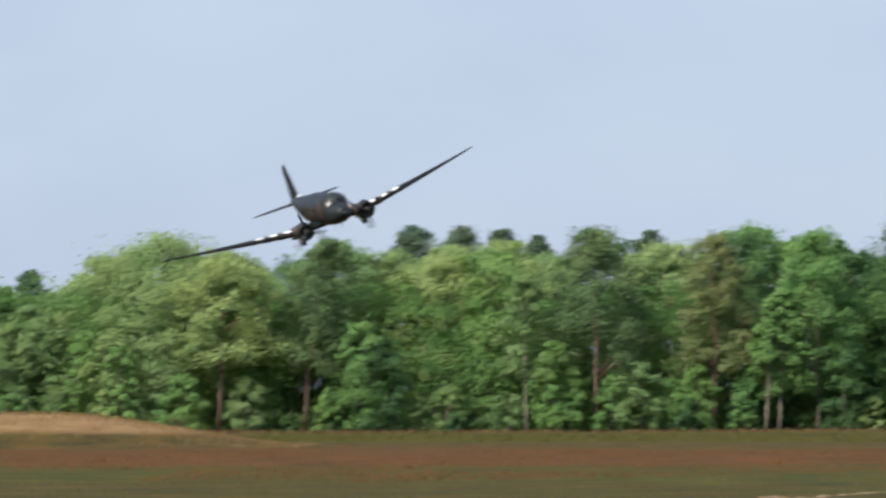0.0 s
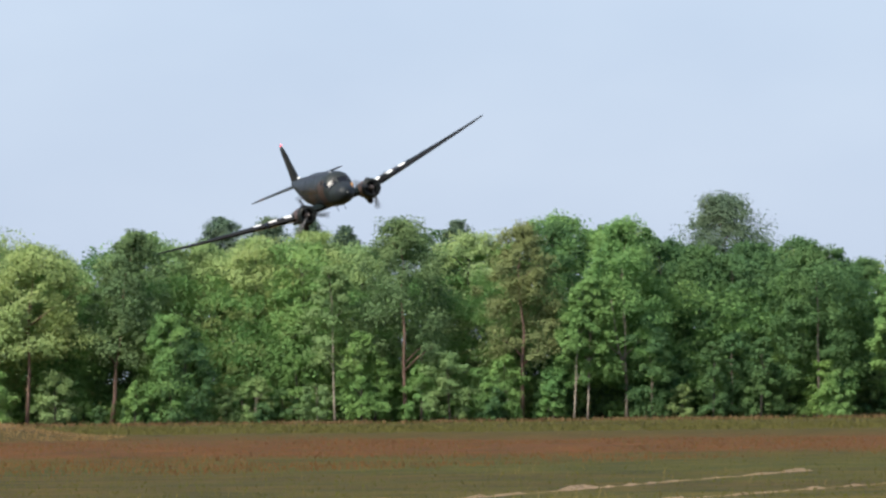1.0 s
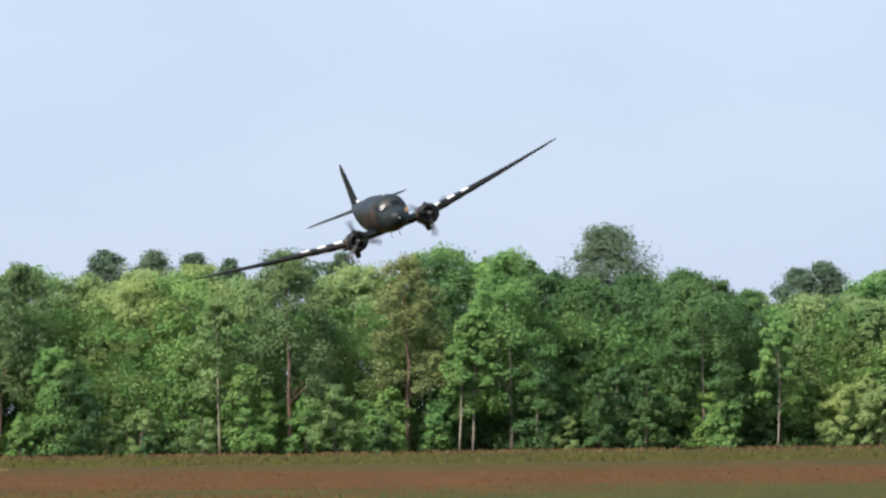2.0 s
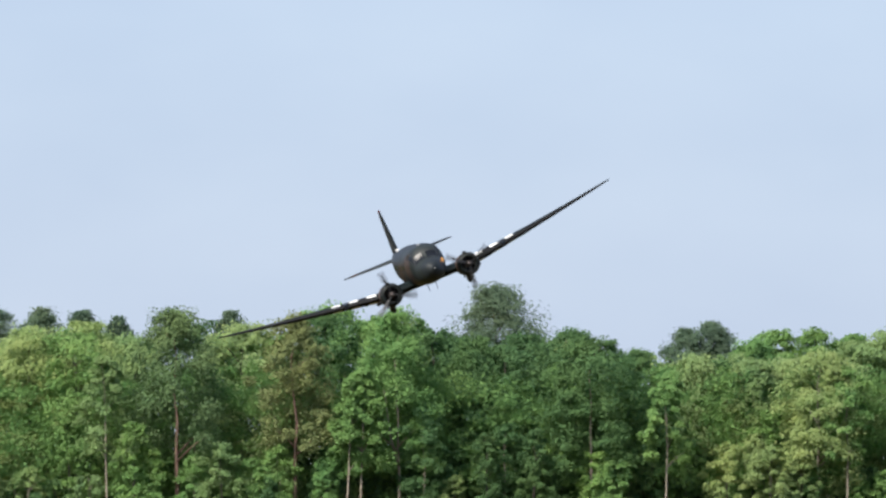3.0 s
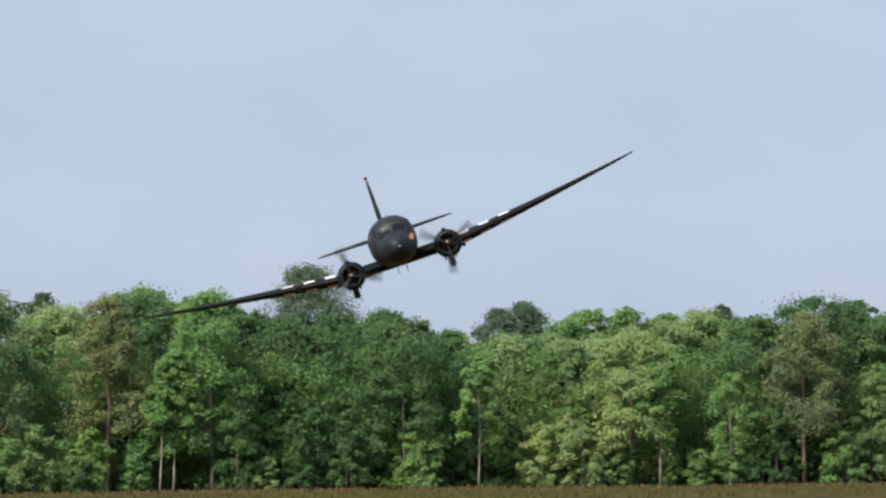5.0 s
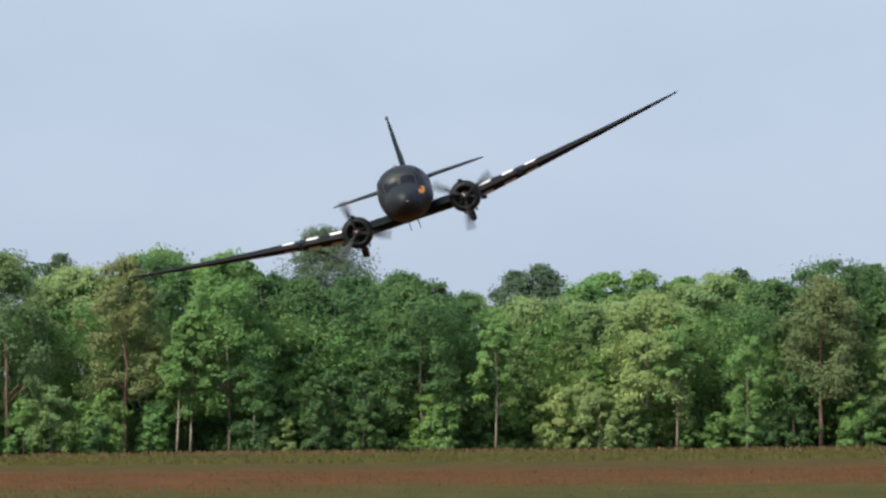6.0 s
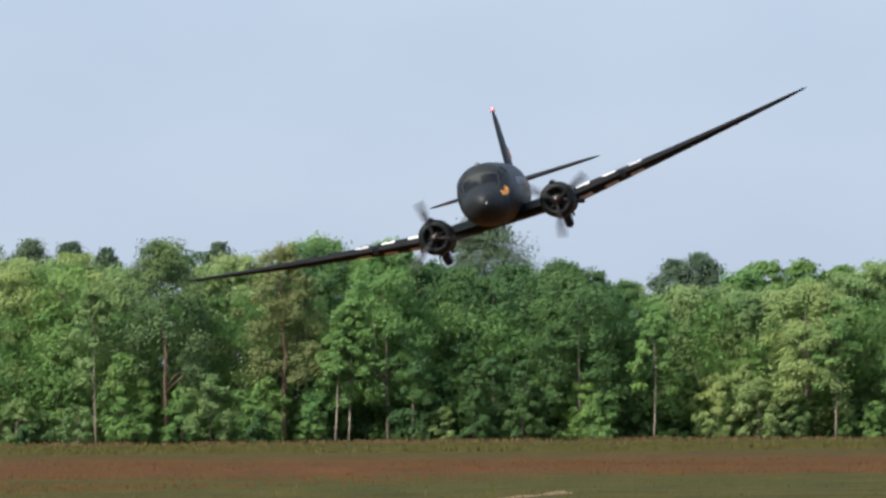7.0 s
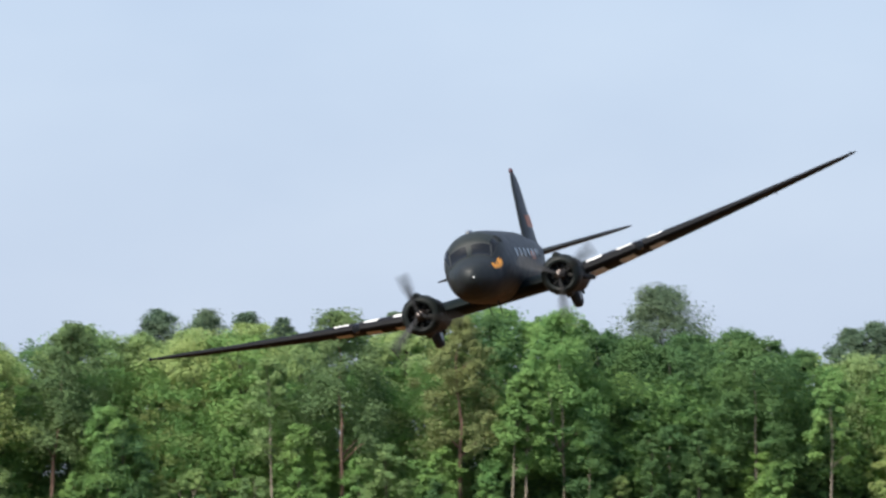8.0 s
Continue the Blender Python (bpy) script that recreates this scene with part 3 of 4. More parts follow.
GLASS = Nodes("cockpit_glass", 0.22, 0, 0.33).colour((0.006, 0.007, 0.009)).mat
PERSPEX = Nodes("dull_perspex", 1.0, 0, 0.0).colour((0.03, 0.033, 0.035)).mat
DOME = Nodes("astrodome_perspex", 0.18, 0, 0.8).colour((0.2, 0.21, 0.22)).mat
LENS = Nodes("lamp_lens", 0.1, 0, 0.8).colour((0.8, 0.8, 0.78)).mat
BEACON = Nodes("red_beacon_glass", 0.2).colour((0.06, 0.01, 0.01)).mat
BEACON_LIT = Nodes("lit_beacon_lamp", 0.2).colour((0.8, 0.1, 0.1))
BEACON_LIT.bsdf.inputs["Emission Color"].default_value = (1.0, 0.16, 0.2, 1)
BEACON_LIT.bsdf.inputs["Emission Strength"].default_value = 2.2
BEACON_LIT = BEACON_LIT.mat

# fuselage: station, half width, belly, roof
HULL = [(7.15, 0.03, -0.30, -0.22), (7.08, 0.24, -0.50, 0.0), (6.9, 0.46, -0.70, 0.18), (6.5, 0.74, -0.94, 0.36), (6.0, 0.96, -1.10, 0.52), (5.72, 1.03, -1.15, 0.62),
        (5.3, 1.17, -1.20, 1.22), (4.9, 1.24, -1.23, 1.43), (4.3, 1.29, -1.26, 1.51), (3.0, 1.32, -1.28, 1.53), (0.0, 1.32, -1.28, 1.52), (-2.5, 1.28, -1.22, 1.49),
        (-4.5, 1.13, -1.0, 1.32), (-6.5, 0.92, -0.62, 1.26), (-8.5, 0.64, -0.18, 1.18), (-10.2, 0.4, 0.18, 1.08), (-11.5, 0.2, 0.45, 0.98), (-12.2, 0.05, 0.66, 0.86)]


def hull(x, w, grow=0.0):
    """A point of the fuselage's skin at station x, at the angle w from the port side upwards."""
    k = next((i for i in range(len(HULL) - 2) if HULL[i + 1][0] <= x), len(HULL) - 2)
    a, b = HULL[k], HULL[k + 1]
    f = (x - a[0]) / (b[0] - a[0])
    half, low, high = (a[i] + (b[i] - a[i]) * f for i in (1, 2, 3))
    c, s = math.cos(w), math.sin(w)
    e = 2 / 2.25
    return Vector((x, (half + grow) * math.copysign(abs(c) ** e, c), (low + high) / 2 + ((high - low) / 2 + grow) * math.copysign(abs(s) ** e, s)))


def smoothed(stations, steps):
    out = []
    for a, b in zip(stations, stations[1:]):
        out += [a + (b - a) * i / steps for i in range(steps)]
    return out + [stations[-1]]


def skin(stations, sides, point):
    verts = [point(x, 2 * math.pi * k / sides) for x in stations for k in range(sides)]
    n = len(stations)
    faces = [(i * sides + k, i * sides + (k + 1) % sides, (i + 1) * sides + (k + 1) % sides, (i + 1) * sides + k) for i in range(n - 1) for k in range(sides)]
    return verts, faces + [tuple(range(sides))[::-1], tuple((n - 1) * sides + k for k in range(sides))]


def patch(corners, thick=0.02, n=4):
    """A pane or a painted mark lying on the fuselage: corners are (station, degrees), in order round it."""
    def at(u, v):
        (x0, w0), (x1, w1), (x2, w2), (x3, w3) = corners
        x = (x0 * (1 - u) + x1 * u) * (1 - v) + (x3 * (1 - u) + x2 * u) * v
        w = (w0 * (1 - u) + w1 * u) * (1 - v) + (w3 * (1 - u) + w2 * u) * v
        return x, radians(w)
    verts = [hull(*at(i / n, j / n), g) for g in (-0.01, thick) for j in range(n + 1) for i in range(n + 1)]
    m = (n + 1) ** 2
    q = lambda i, j, t: t * m + j * (n + 1) + i
    faces = []
    for t in (0, 1):
        faces += [(q(i, j, t), q(i + 1, j, t), q(i + 1, j + 1, t), q(i, j + 1, t)) for j in range(n) for i in range(n)]
    rim = [(i, 0) for i in range(n)] + [(n, j) for j in range(n)] + [(i, n) for i in range(n, 0, -1)] + [(0, j) for j in range(n, 0, -1)]
    for (a, b), (c, d) in zip(rim, rim[1:] + rim[:1]):
        faces.append((q(a, b, 0), q(c, d, 0), q(c, d, 1), q(a, b, 1)))
    return verts, faces


def aerofoil(chord, thick, n=12):
    """A closed section: (back from the leading edge, up), round from the trailing edge over the top."""
    xs = [(1 + math.cos(math.pi * i / n)) / 2 for i in range(n + 1)]
    half = [5 * thick * (0.2969 * math.sqrt(x) - 0.126 * x - 0.3516 * x * x + 0.2843 * x ** 3 - 0.1036 * x ** 4) for x in xs]
    cam_line = [0.08 * thick * 2 * (x - x * x) for x in xs]
    top = [(x * chord, (h + c) * chord) for x, h, c in zip(xs, half, cam_line)]
    low = [(x * chord, (c - h * 0.85) * chord) for x, h, c in zip(xs, half, cam_line)]
    return top + low[-2:0:-1]


def loft(sections, set_up=0.0):
    """Sections are (leading edge as a Vector, chord, thickness, up axis): one closed skin."""
    verts, faces = [], []
    for lead, chord, thick, up in sections:
        verts += [lead + Vector((-b, 0, 0)) + up * (t - b * set_up) for b, t in aerofoil(chord, thick)]
    n = len(verts) // len(sections)
    for i in range(len(sections) - 1):
        for k in range(n):
            faces.append((i * n + k, i * n + (k + 1) % n, (i + 1) * n + (k + 1) % n, (i + 1) * n + k))
    return verts, faces + [tuple(range(n))[::-1], tuple((len(sections) - 1) * n + k for k in range(n))]


def turned(rings, sides=28, centre=(0, 0)):
    """A body turned about the x axis: rings of (station, radius)."""
    return skin_rings([(x, r, centre[0], centre[1]) for x, r in rings], sides)


def skin_rings(rings, sides=28):
    verts = [(x, cy + r * math.cos(2 * math.pi * k / sides), cz + r * math.sin(2 * math.pi * k / sides)) for x, r, cy, cz in rings for k in range(sides)]
    n = len(rings)
    faces = [(i * sides + k, i * sides + (k + 1) % sides, (i + 1) * sides + (k + 1) % sides, (i + 1) * sides + k) for i in range(n - 1) for k in range(sides)]
    return verts, faces + [tuple(range(sides))[::-1], tuple((n - 1) * sides + k for k in range(sides))]


def wheel_ring(radius, width, centre, steps=26):
    """A tyre, turned about an axle along y."""
    prof = [(radius * 0.55, -width / 2), (radius * 0.85, -width / 2), (radius * 0.97, -width * 0.3), (radius, 0), (radius * 0.97, width * 0.3), (radius * 0.85, width / 2), (radius * 0.55, width / 2)]
    verts = [(centre[0] + r * math.cos(2 * math.pi * k / steps), centre[1] + w, centre[2] + r * math.sin(2 * math.pi * k / steps)) for r, w in prof for k in range(steps)]
    n = len(prof)
    faces = [(i * steps + k, i * steps + (k + 1) % steps, ((i + 1) % n) * steps + (k + 1) % steps, ((i + 1) % n) * steps + k) for i in range(n) for k in range(steps)]
    return verts, faces



aeroplane = tagged(new("aeroplane"), "twin-engined propeller transport aeroplane in dark camouflage, banking in low flight", "aeroplane")


def wing_section(y):
    ay = abs(y)
    if ay <= 3.4:
        return Vector((LEAD, y, WING_Z)), 4.35, 0.17
    f = (ay - 3.4) / 11.1
    lead = LEAD - (ay - 3.4) * 0.262
    tail = -2.4 + 0.35 * f
    z = WING_Z + (ay - 3.4) * 0.118 + 0.25 * f * f
    chord, thick = lead - tail, 0.17 - 0.055 * f
    if ay > 13.2:
        g = (ay - 13.2) / 1.3
        cut = chord * (1 - math.sqrt(max(0.02, 1 - g * g)))
        lead, chord = lead - cut * 0.55, chord - cut
    return Vector((lead, y, z)), chord, thick


def build_aeroplane():
    up = Vector((0, 0, 1))
    paint = wing_material(LEAD)

    def put(name, shape, mat, parent=aeroplane, label="", smooth=True):
        ob = part(name, mesh_of(name, shape[0], shape[1], mat, smooth), parent, label)
        if smooth:
            ob.data.set_sharp_from_angle(angle=radians(38))
        return ob

    body = put("fuselage", skin(smoothed([s[0] for s in HULL], 3), 40, hull), CAMO, label="dark green and tan camouflaged fuselage")
    # windscreen of two front panes and a side pane each, with frames round them
    for s in (1, -1):
        m = (lambda w: w) if s > 0 else (lambda w: 180 - w)
        put("windscreen_pane", patch([(5.88, m(86)), (5.8, m(42)), (5.42, m(47)), (5.48, m(86))], 0.025), GLASS, body, "dark windscreen pane")
        put("cockpit_side_window", patch([(5.74, m(38)), (5.06, m(30)), (5.0, m(44)), (5.36, m(48))], 0.025), GLASS, body, "dark cockpit side window")
        put("cockpit_rear_window", patch([(4.86, m(31)), (4.4, m(28)), (4.38, m(44)), (4.82, m(46))], 0.02), PERSPEX, body)
        for k in range(7):
            x = 2.9 - k * 1.02
            put("cabin_window", patch([(x, m(2)), (x - 0.42, m(2)), (x - 0.42, m(15)), (x, m(15))], 0.012, 2), GLASS, body)
    FRAME_PAINT = plain("frame_paint", (0.014, 0.017, 0.018), 0.6)
    for s in (1, -1):
        m = (lambda w: w) if s > 0 else (lambda w: 180 - w)
        for bar in ([(5.92, m(88)), (5.83, m(40)), (5.79, m(40)), (5.88, m(88))], [(5.48, m(88)), (5.42, m(45)), (5.39, m(45)), (5.45, m(88))],
                    [(5.83, m(43)), (5.81, m(39)), (5.4, m(44)), (5.43, m(48))], [(5.78, m(39)), (5.04, m(29)), (5.02, m(27)), (5.76, m(36))],
                    [(5.08, m(46)), (5.08, m(29)), (5.0, m(29)), (5.0, m(46))]):
            put("window_frame", patch(bar, 0.027, 3), FRAME_PAINT, body)
    put("windscreen_frame", patch([(5.92, 92), (5.92, 88), (5.42, 88), (5.42, 92)], 0.045, 3), CAMO, body)
    # orange winged badge on the port side of the nose
    badge = joined(patch([(6.2, 8), (5.5, 3), (5.5, 14), (6.2, 17)], 0.012, 3), patch([(6.2, 17), (6.08, 16), (6.1, 25), (6.24, 26)], 0.012, 2),
                   patch([(6.0, 16), (5.88, 15), (5.9, 22), (6.0, 22)], 0.012, 2), patch([(5.78, 15), (5.65, 15), (5.6, 23), (5.68, 23)], 0.012, 2))
    put("nose_badge", badge, ORANGE, body, "orange badge painted on the nose")
    put("side_marking", patch([(-0.9, -1), (-1.8, -1), (-1.8, 10), (-0.9, 10)], 0.008, 3), RUST, body, "dull orange marking")
    put("nose_lamp", turned([(7.14, 0.02), (7.12, 0.035), (7.06, 0.045), (6.9, 0.045)], 14, (0.14, -0.3)), LENS, body, "small white nose lamp")
    put("roof_hatch", joined(turned([(4.75, 0.05), (4.6, 0.1), (4.3, 0.12), (4.0, 0.1), (3.8, 0.05)], 14, (0, 1.5))), DOME, body, "low perspex dome on the cabin roof")
    for x, y, h in ((3.6, 0.25, 0.5), (2.9, -0.25, 0.45)):
        put("belly_aerial", tube([(x, y, -1.2), (x - 0.12, y, -1.3 - h)], [0.03, 0.015], 6), DARK, body)

    # wings
    put("centre_wing", loft([(*wing_section(y), up) for y in (-3.4, -2.2, -1.0, 0, 1.0, 2.2, 3.4)], 0.035), paint)
    for s in (1, -1):
        ys = [3.4, 4.2, 5.2, 6.4, 8, 10, 12, 13.2, 13.7, 14.05, 14.3, 14.45, 14.5]
        wing = put("wing", loft([(*wing_section(s * y), up) for y in ys], 0.035), paint, label="camouflaged wing with white and black bands")
        tip = wing_section(s * 14.3)[0]
        put("tip_lamp", turned([(tip.x + 0.1, 0.02), (tip.x, 0.07), (tip.x - 0.2, 0.05), (tip.x - 0.3, 0.01)], 10, (tip.y, tip.z)), GLASS, wing)
        for yy in (7.2, 11.0):
            lead, chord, _ = wing_section(s * yy)
            put("hinge_fairing", tube([lead + Vector((-chord * 0.78, 0, -0.06)), lead + Vector((-chord * 1.0, 0, -0.12))], [0.05, 0.02], 6), CAMO, wing)
        # landing lamp in the leading edge, a dark round opening
        lead, chord, thick = wing_section(s * 5.75)
        put("landing_lamp", turned([(lead.x + 0.02, 0.12), (lead.x + 0.01, 0.17), (lead.x - 0.2, 0.19)], 16, (s * 5.75, lead.z + 0.02)), GLASS, wing, "round landing lamp in the leading edge")

        # nacelle, cowling, engine, propeller and half-sunk wheel
        cy = s * ENG_Y
        nac = put("nacelle", skin_rings([(2.75, 0.68, cy, ENG_Z), (2.3, 0.73, cy, ENG_Z), (1.4, 0.72, cy, ENG_Z - 0.04), (0.3, 0.64, cy, ENG_Z - 0.1), (-1.0, 0.48, cy, ENG_Z - 0.08), (-2.2, 0.26, cy, ENG_Z - 0.02), (-3.0, 0.05, cy, ENG_Z + 0.03)]), CAMO_DULL, label="camouflaged engine nacelle")
        cowl = put("cowling", turned([(2.55, 0.74), (2.9, 0.79), (3.2, 0.79), (3.42, 0.76), (3.54, 0.69), (3.59, 0.58), (3.56, 0.50), (3.46, 0.465), (3.1, 0.46)], 36, (cy, ENG_Z)), CAMO_DULL, aeroplane, "round engine cowling with a dark mouth")
        put("air_scoop", skin_rings([(3.5, 0.12, cy, ENG_Z + 0.74), (3.3, 0.15, cy, ENG_Z + 0.76), (2.8, 0.14, cy, ENG_Z + 0.74), (2.2, 0.05, cy, ENG_Z + 0.68)], 14), CAMO_DULL, cowl)
        put("oil_cooler", skin_rings([(2.75, 0.14, cy, ENG_Z - 0.7), (2.55, 0.18, cy, ENG_Z - 0.7), (2.0, 0.16, cy, ENG_Z - 0.66), (1.5, 0.08, cy, ENG_Z - 0.6)], 16), CAMO_DULL, nac)
        put("exhaust", tube([(2.4, cy + s * 0.62, ENG_Z - 0.25), (1.9, cy + s * 0.85, ENG_Z - 0.33), (1.4, cy + s * 0.9, ENG_Z - 0.36)], [0.1, 0.11, 0.1], 10), DARK, nac, "dark exhaust pipe")
        for k in range(9):
            w = 2 * math.pi * (k + 0.5) / 9
            d = Vector((0, math.cos(w), math.sin(w)))
            o = Vector((3.2, cy, ENG_Z))
            put("cylinder_head", tube([o + d * 0.2, o + d * 0.45], [0.085, 0.095], 8), DARK, cowl)
        put("crankcase", turned([(3.74, 0.08), (3.7, 0.17), (3.5, 0.22), (3.3, 0.25), (3.05, 0.26)], 18, (cy, ENG_Z)), GREY_METAL, cowl, "grey engine crankcase")
        wheel = part("wheel", mesh_of("wheel", *wheel_ring(0.57, 0.34, (0.95, cy, ENG_Z - 0.74)), RUBBER, True), aeroplane, "black tyre half sunk in the nacelle")
        put("wheel_hub", tube([(0.95, cy - 0.17, ENG_Z - 0.74), (0.95, cy + 0.17, ENG_Z - 0.74)], [0.32, 0.32], 18), GREY_METAL, wheel)
        for k in (-0.3, 0.3):
            put("gear_strut", tube([(1.0, cy + k, ENG_Z - 0.4), (0.95, cy + k, ENG_Z - 0.85)], [0.05, 0.05], 8), DARK, nac)

        prop = new("propeller")
        prop.parent = aeroplane
        prop.location = (ENG_X, cy, ENG_Z)
        propellers.append(prop)
        hub = put("hub", turned([(0.22, 0.03), (0.18, 0.09), (0.05, 0.13), (-0.08, 0.12)], 16), GREY_METAL, prop)
        for k in range(3):
            w = 2 * math.pi * k / 3 + (0.4 if s > 0 else 1.1)
            put("blade", blade(w), BLADE, prop)

    # tail
    for s in (1, -1):
        secs = []
        for f in (0, 0.25, 0.5, 0.75, 0.9, 0.97, 1.0):
            y = 0.1 + 3.96 * f
            ch = 2.5 - 1.25 * f
            if f > 0.75:
                ch *= math.sqrt(max(0.03, 1 - ((f - 0.75) / 0.25) ** 2 * 0.97))
            secs.append((Vector((-9.15 - 0.95 * f - (0.2 if f == 1 else 0), s * y, 0.64 + 0.03 * f)), ch, 0.11, up))
        put("tailplane", loft(secs), CAMO, label="dark camouflaged tailplane")
    secs = []
    for f in (0, 0.12, 0.3, 0.55, 0.8, 0.92, 0.98, 1.0):
        z = 0.9 + 3.2 * f
        ch = 3.6 - 2.0 * f ** 0.8
        lead = -8.5 - 1.35 * f
        if f > 0.8:
            ch *= math.sqrt(max(0.05, 1 - ((f - 0.8) / 0.2) ** 2 * 0.95))
            lead -= 0.35 * ((f - 0.8) / 0.2) ** 2
        secs.append((Vector((lead, 0, z)), ch, 0.1, Vector((0, 1, 0))))
    fin = put("fin", loft(secs), CAMO, label="tall camouflaged fin and rudder")
    put("fin_marking", ([(-9.7, .16, 1.75), (-10.9, .15, 1.75), (-10.9, .14, 2.25), (-9.7, .15, 2.25), (-9.7, 0, 1.75), (-10.9, 0, 1.75), (-10.9, 0, 2.25), (-9.7, 0, 2.25)],
        [(0, 1, 2, 3), (7, 6, 5, 4), (0, 4, 5, 1), (1, 5, 6, 2), (2, 6, 7, 3), (3, 7, 4, 0)]), RUST, fin, "dull orange tail marking", False)
    put("fin_fillet", skin_rings([(-8.15, 0.03, 0, 1.2), (-8.35, 0.09, 0, 1.24), (-8.6, 0.12, 0, 1.24), (-8.9, 0.1, 0, 1.16)], 12), WHITE, fin, "white patch at the foot of the fin")
    # a turning beacon: one side of its lens shows the lamp
    verts = [(r * math.cos(radians(30 * k)), r * math.sin(radians(30 * k)), z) for r, z in ((0.08, -0.06), (0.09, 0.04), (0.07, 0.1), (0.02, 0.14)) for k in range(12)]
    faces = [(i * 12 + k, i * 12 + (k + 1) % 12, i * 12 + 12 + (k + 1) % 12, i * 12 + 12 + k) for i in range(3) for k in range(12)] + [tuple(range(36, 48))]
    beacon = put("fin_beacon", (verts, faces), BEACON, fin, "red turning beacon on the fin")
    beacon.data.materials.append(BEACON_LIT)
    for n, poly in enumerate(beacon.data.polygons):
        poly.material_index = int(n < 36 and n % 12 in (0, 11))
    beacon.location = (-10.35, 0, 4.08)
    beacons.append(beacon)
    wheel = part("tail_wheel", mesh_of("tail_wheel", *wheel_ring(0.26, 0.16, (-10.6, 0, 0.0)), RUBBER, True), aeroplane, "small black tail wheel")
    put("tail_strut", tube([(-10.4, 0, 0.3), (-10.6, 0, 0.02)], [0.06, 0.04], 8), DARK)


def blade(w):
    """A twisted propeller blade from the hub to the tip at the angle w."""
    out, side = Vector((0, math.cos(w), math.sin(w))), Vector((0, -math.sin(w), math.cos(w)))
    verts, faces = [], []
    stations = [(0.1, 0.05, 0.05, 60), (0.35, 0.065, 0.05, 50), (0.7, 0.12, 0.045, 38), (1.1, 0.14, 0.035, 28), (1.45, 0.125, 0.025, 22), (1.65, 0.1, 0.02, 18), (1.75, 0.03, 0.012, 16)]
    for r, half, thick, twist in stations:
        a = radians(twist)
        c = side * math.cos(a) + Vector((1, 0, 0)) * math.sin(a)
        n = c.cross(out)
        for p, q in ((1, 0), (0.4, 1), (-0.4, 1), (-1, 0), (-0.4, -1), (0.4, -1)):
            verts.append(out * r + c * (half * p) + n * (thick * q))
    for i in range(len(stations) - 1):
        for k in range(6):
            faces.append((i * 6 + k, i * 6 + (k + 1) % 6, (i + 1) * 6 + (k + 1) % 6, (i + 1) * 6 + k))
    return verts, faces + [tuple(range(6))[::-1], tuple((len(stations) - 1) * 6 + k for k in range(6))]


propellers, beacons = [], []
build_aeroplane()


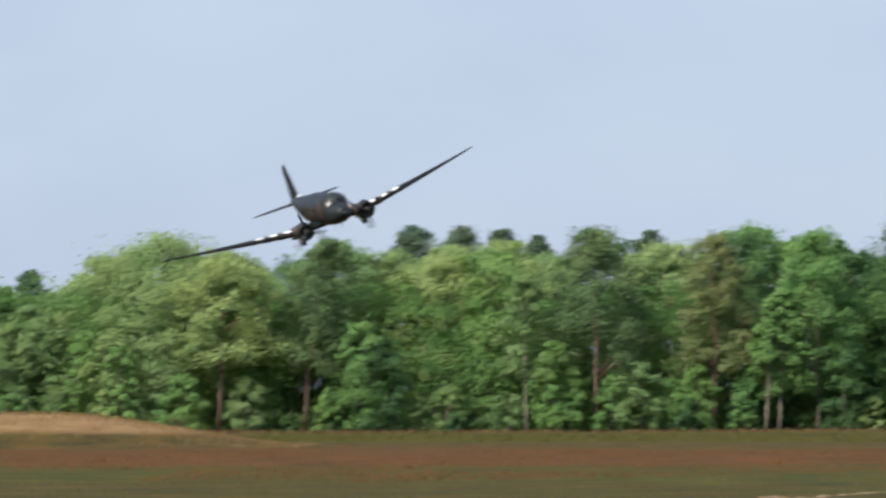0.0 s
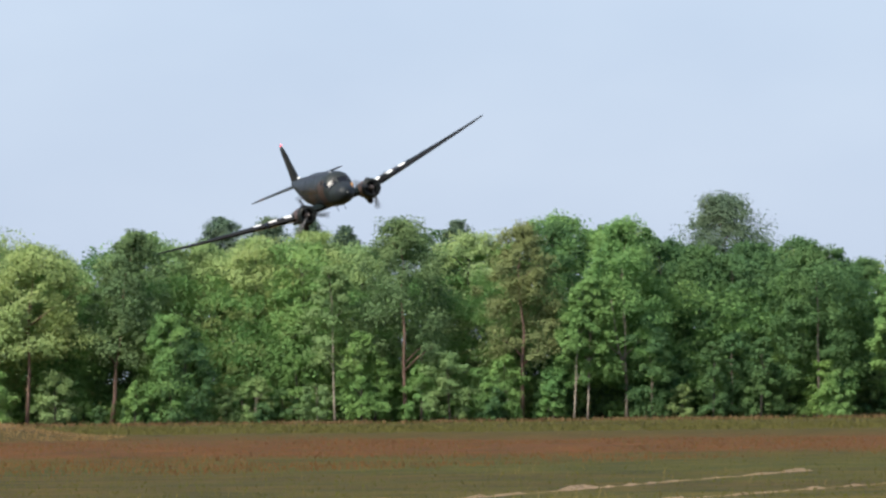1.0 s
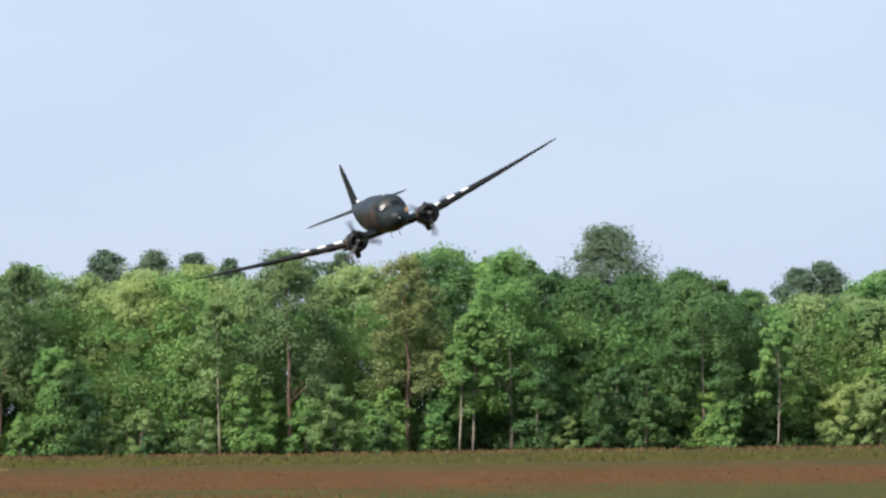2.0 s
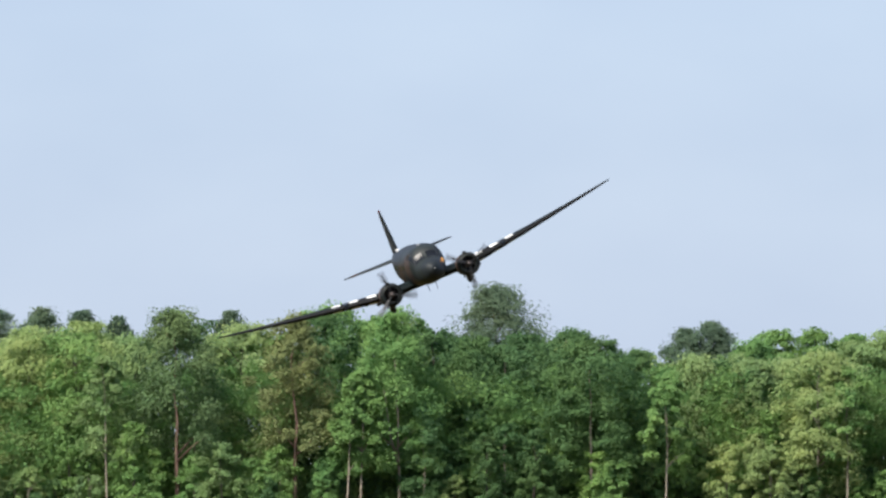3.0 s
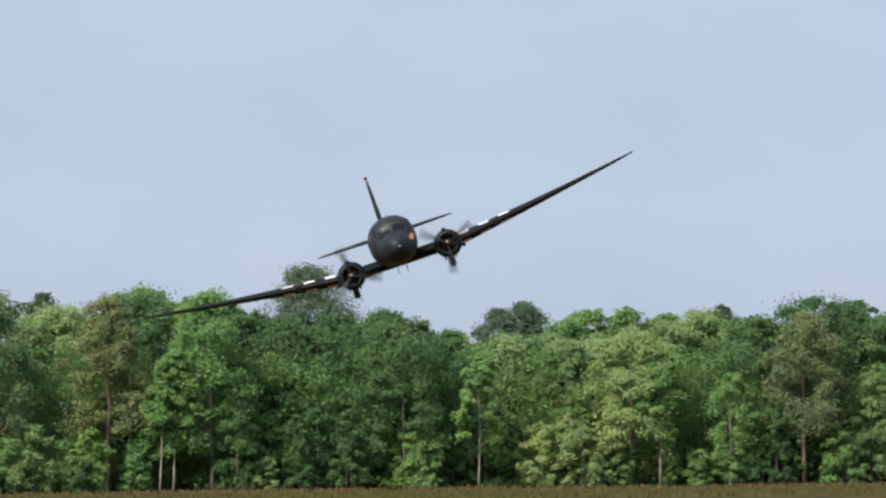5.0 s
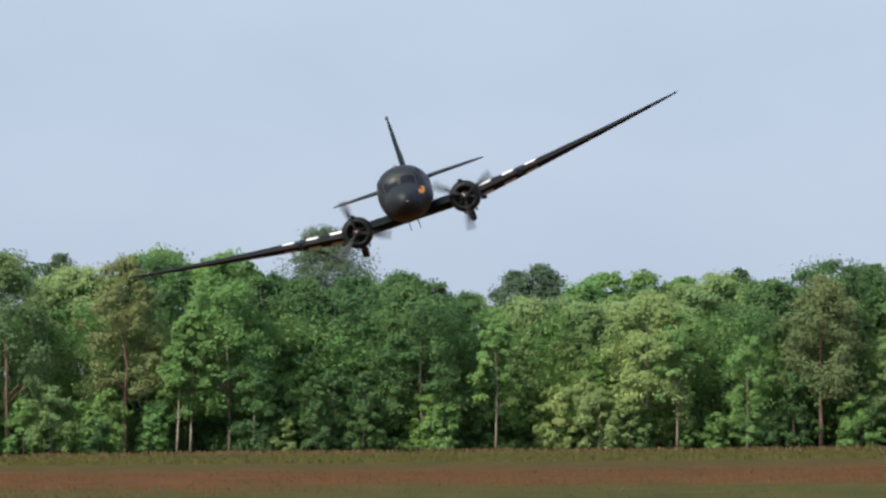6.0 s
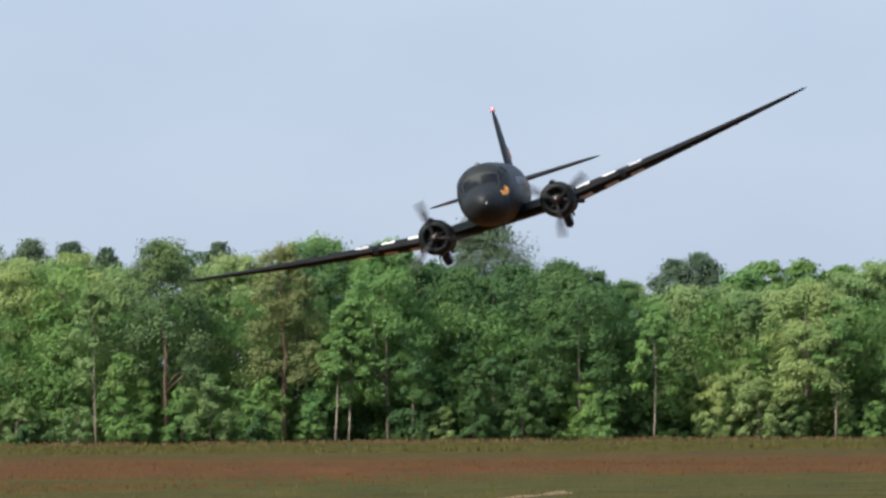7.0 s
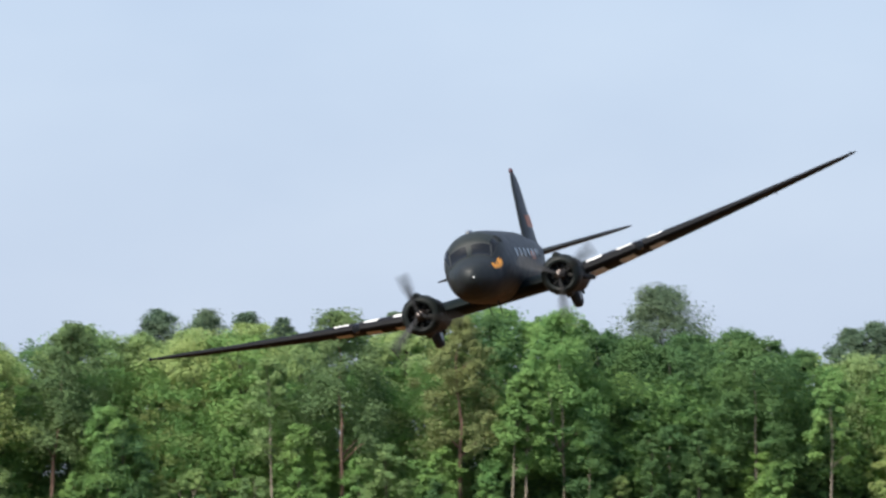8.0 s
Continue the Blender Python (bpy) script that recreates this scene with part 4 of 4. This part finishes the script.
# ---- movements ----
PLANE_ROWS = [
    (0, -26.85, 908.53, 19.1, 14.02, -0.95, 20.58),
    (0.25, -22.12, 890.47, 18.78, 13.92, 0.85, 21.22),
    (0.5, -17.56, 873.93, 18.8, 13.86, 0.8, 21.7),
    (0.75, -13.28, 857.88, 18.82, 13.28, 0.24, 22.36),
    (1, -9.31, 841.82, 18.75, 12.29, -0.25, 22.87),
    (1.25, -5.62, 825.61, 18.6, 11.18, -0.47, 22.94),
    (1.5, -2.2, 809.3, 18.41, 10.17, -0.49, 22.54),
    (1.75, 0.98, 793.04, 18.21, 9.34, -0.41, 21.85),
    (2, 3.96, 776.95, 18.03, 8.67, -0.34, 21.18),
    (2.25, 6.73, 761.15, 17.87, 8.06, -0.34, 20.81),
    (2.5, 9.29, 745.65, 17.71, 7.4, -0.42, 20.9),
    (2.75, 11.63, 730.42, 17.52, 6.61, -0.56, 21.43),
    (3, 13.72, 715.37, 17.29, 5.69, -0.69, 22.24),
    (3.25, 15.56, 700.36, 17.01, 4.64, -0.76, 23.08),
    (3.5, 17.11, 685.26, 16.67, 3.57, -0.75, 23.67),
    (3.75, 18.37, 669.95, 16.3, 2.54, -0.64, 23.79),
    (4, 19.33, 654.37, 15.92, 1.63, -0.47, 23.35),
    (4.25, 19.99, 638.49, 15.57, 0.88, -0.28, 22.4),
    (4.5, 20.36, 622.36, 15.25, 0.29, -0.15, 21.12),
    (4.75, 20.48, 606.06, 15, -0.2, -0.13, 19.8),
    (5, 20.35, 589.75, 14.8, -0.67, -0.24, 18.73),
    (5.25, 20.02, 573.58, 14.63, -1.19, -0.49, 18.11),
    (5.5, 19.51, 557.7, 14.46, -1.85, -0.83, 18.01),
    (5.75, 18.84, 542.22, 14.25, -2.66, -1.19, 18.34),
    (6, 18.01, 527.17, 13.96, -3.61, -1.49, 18.83),
    (6.25, 17.03, 512.48, 13.58, -4.6, -1.65, 19.14),
    (6.5, 15.88, 497.99, 13.1, -5.56, -1.64, 18.97),
    (6.75, 14.54, 483.43, 12.56, -6.41, -1.51, 18.28),
    (7, 12.97, 468.55, 12.05, -7.14, -1.39, 17.33),
    (7.25, 11.16, 453.15, 11.64, -7.81, -1.43, 16.72),
    (7.5, 9.11, 437.35, 11.37, -8.55, -1.71, 17),
    (7.75, 6.86, 421.77, 11.14, -9.36, -1.96, 17.78),
    (8, 4.53, 408, 10.59, -9.75, -1.19, 16.01),
]


def flight(x, y, z, turn, lift, bank):
    """A pose of the aeroplane, whose nose is +x and whose port wing is +y; turn 0 heads for the camera."""
    a, b, c = radians(turn), radians(lift), radians(bank)
    f = Vector((math.sin(a) * math.cos(b), -math.cos(a) * math.cos(b), math.sin(b)))
    l0 = Vector((0, 0, 1)).cross(f).normalized()
    left = l0 * math.cos(c) + f.cross(l0) * math.sin(c)
    up = f.cross(left)
    return Matrix(((f.x, left.x, up.x, x), (f.y, left.y, up.y, y), (f.z, left.z, up.z, z), (0, 0, 0, 1)))


def motions():
    walk(aeroplane, [(row[0], flight(*row[1:])) for row in PLANE_ROWS])
    for n, prop in enumerate(propellers):
        home = prop.location.copy()
        rows = []
        for k in range(scene.frame_end):
            rows.append((k / FPS, Matrix.Translation(home) @ pose(0, 0, 0, -80.0 * k + 35 * n, 0, 0)))
        walk(prop, rows)
    lamp = beacons[0]
    walk(lamp, [(k * 0.25, Matrix.Translation(lamp.location.copy()) @ pose(0, 0, 0, 0, 0, 60.0 * (k - 4))) for k in range(33)])



motions()
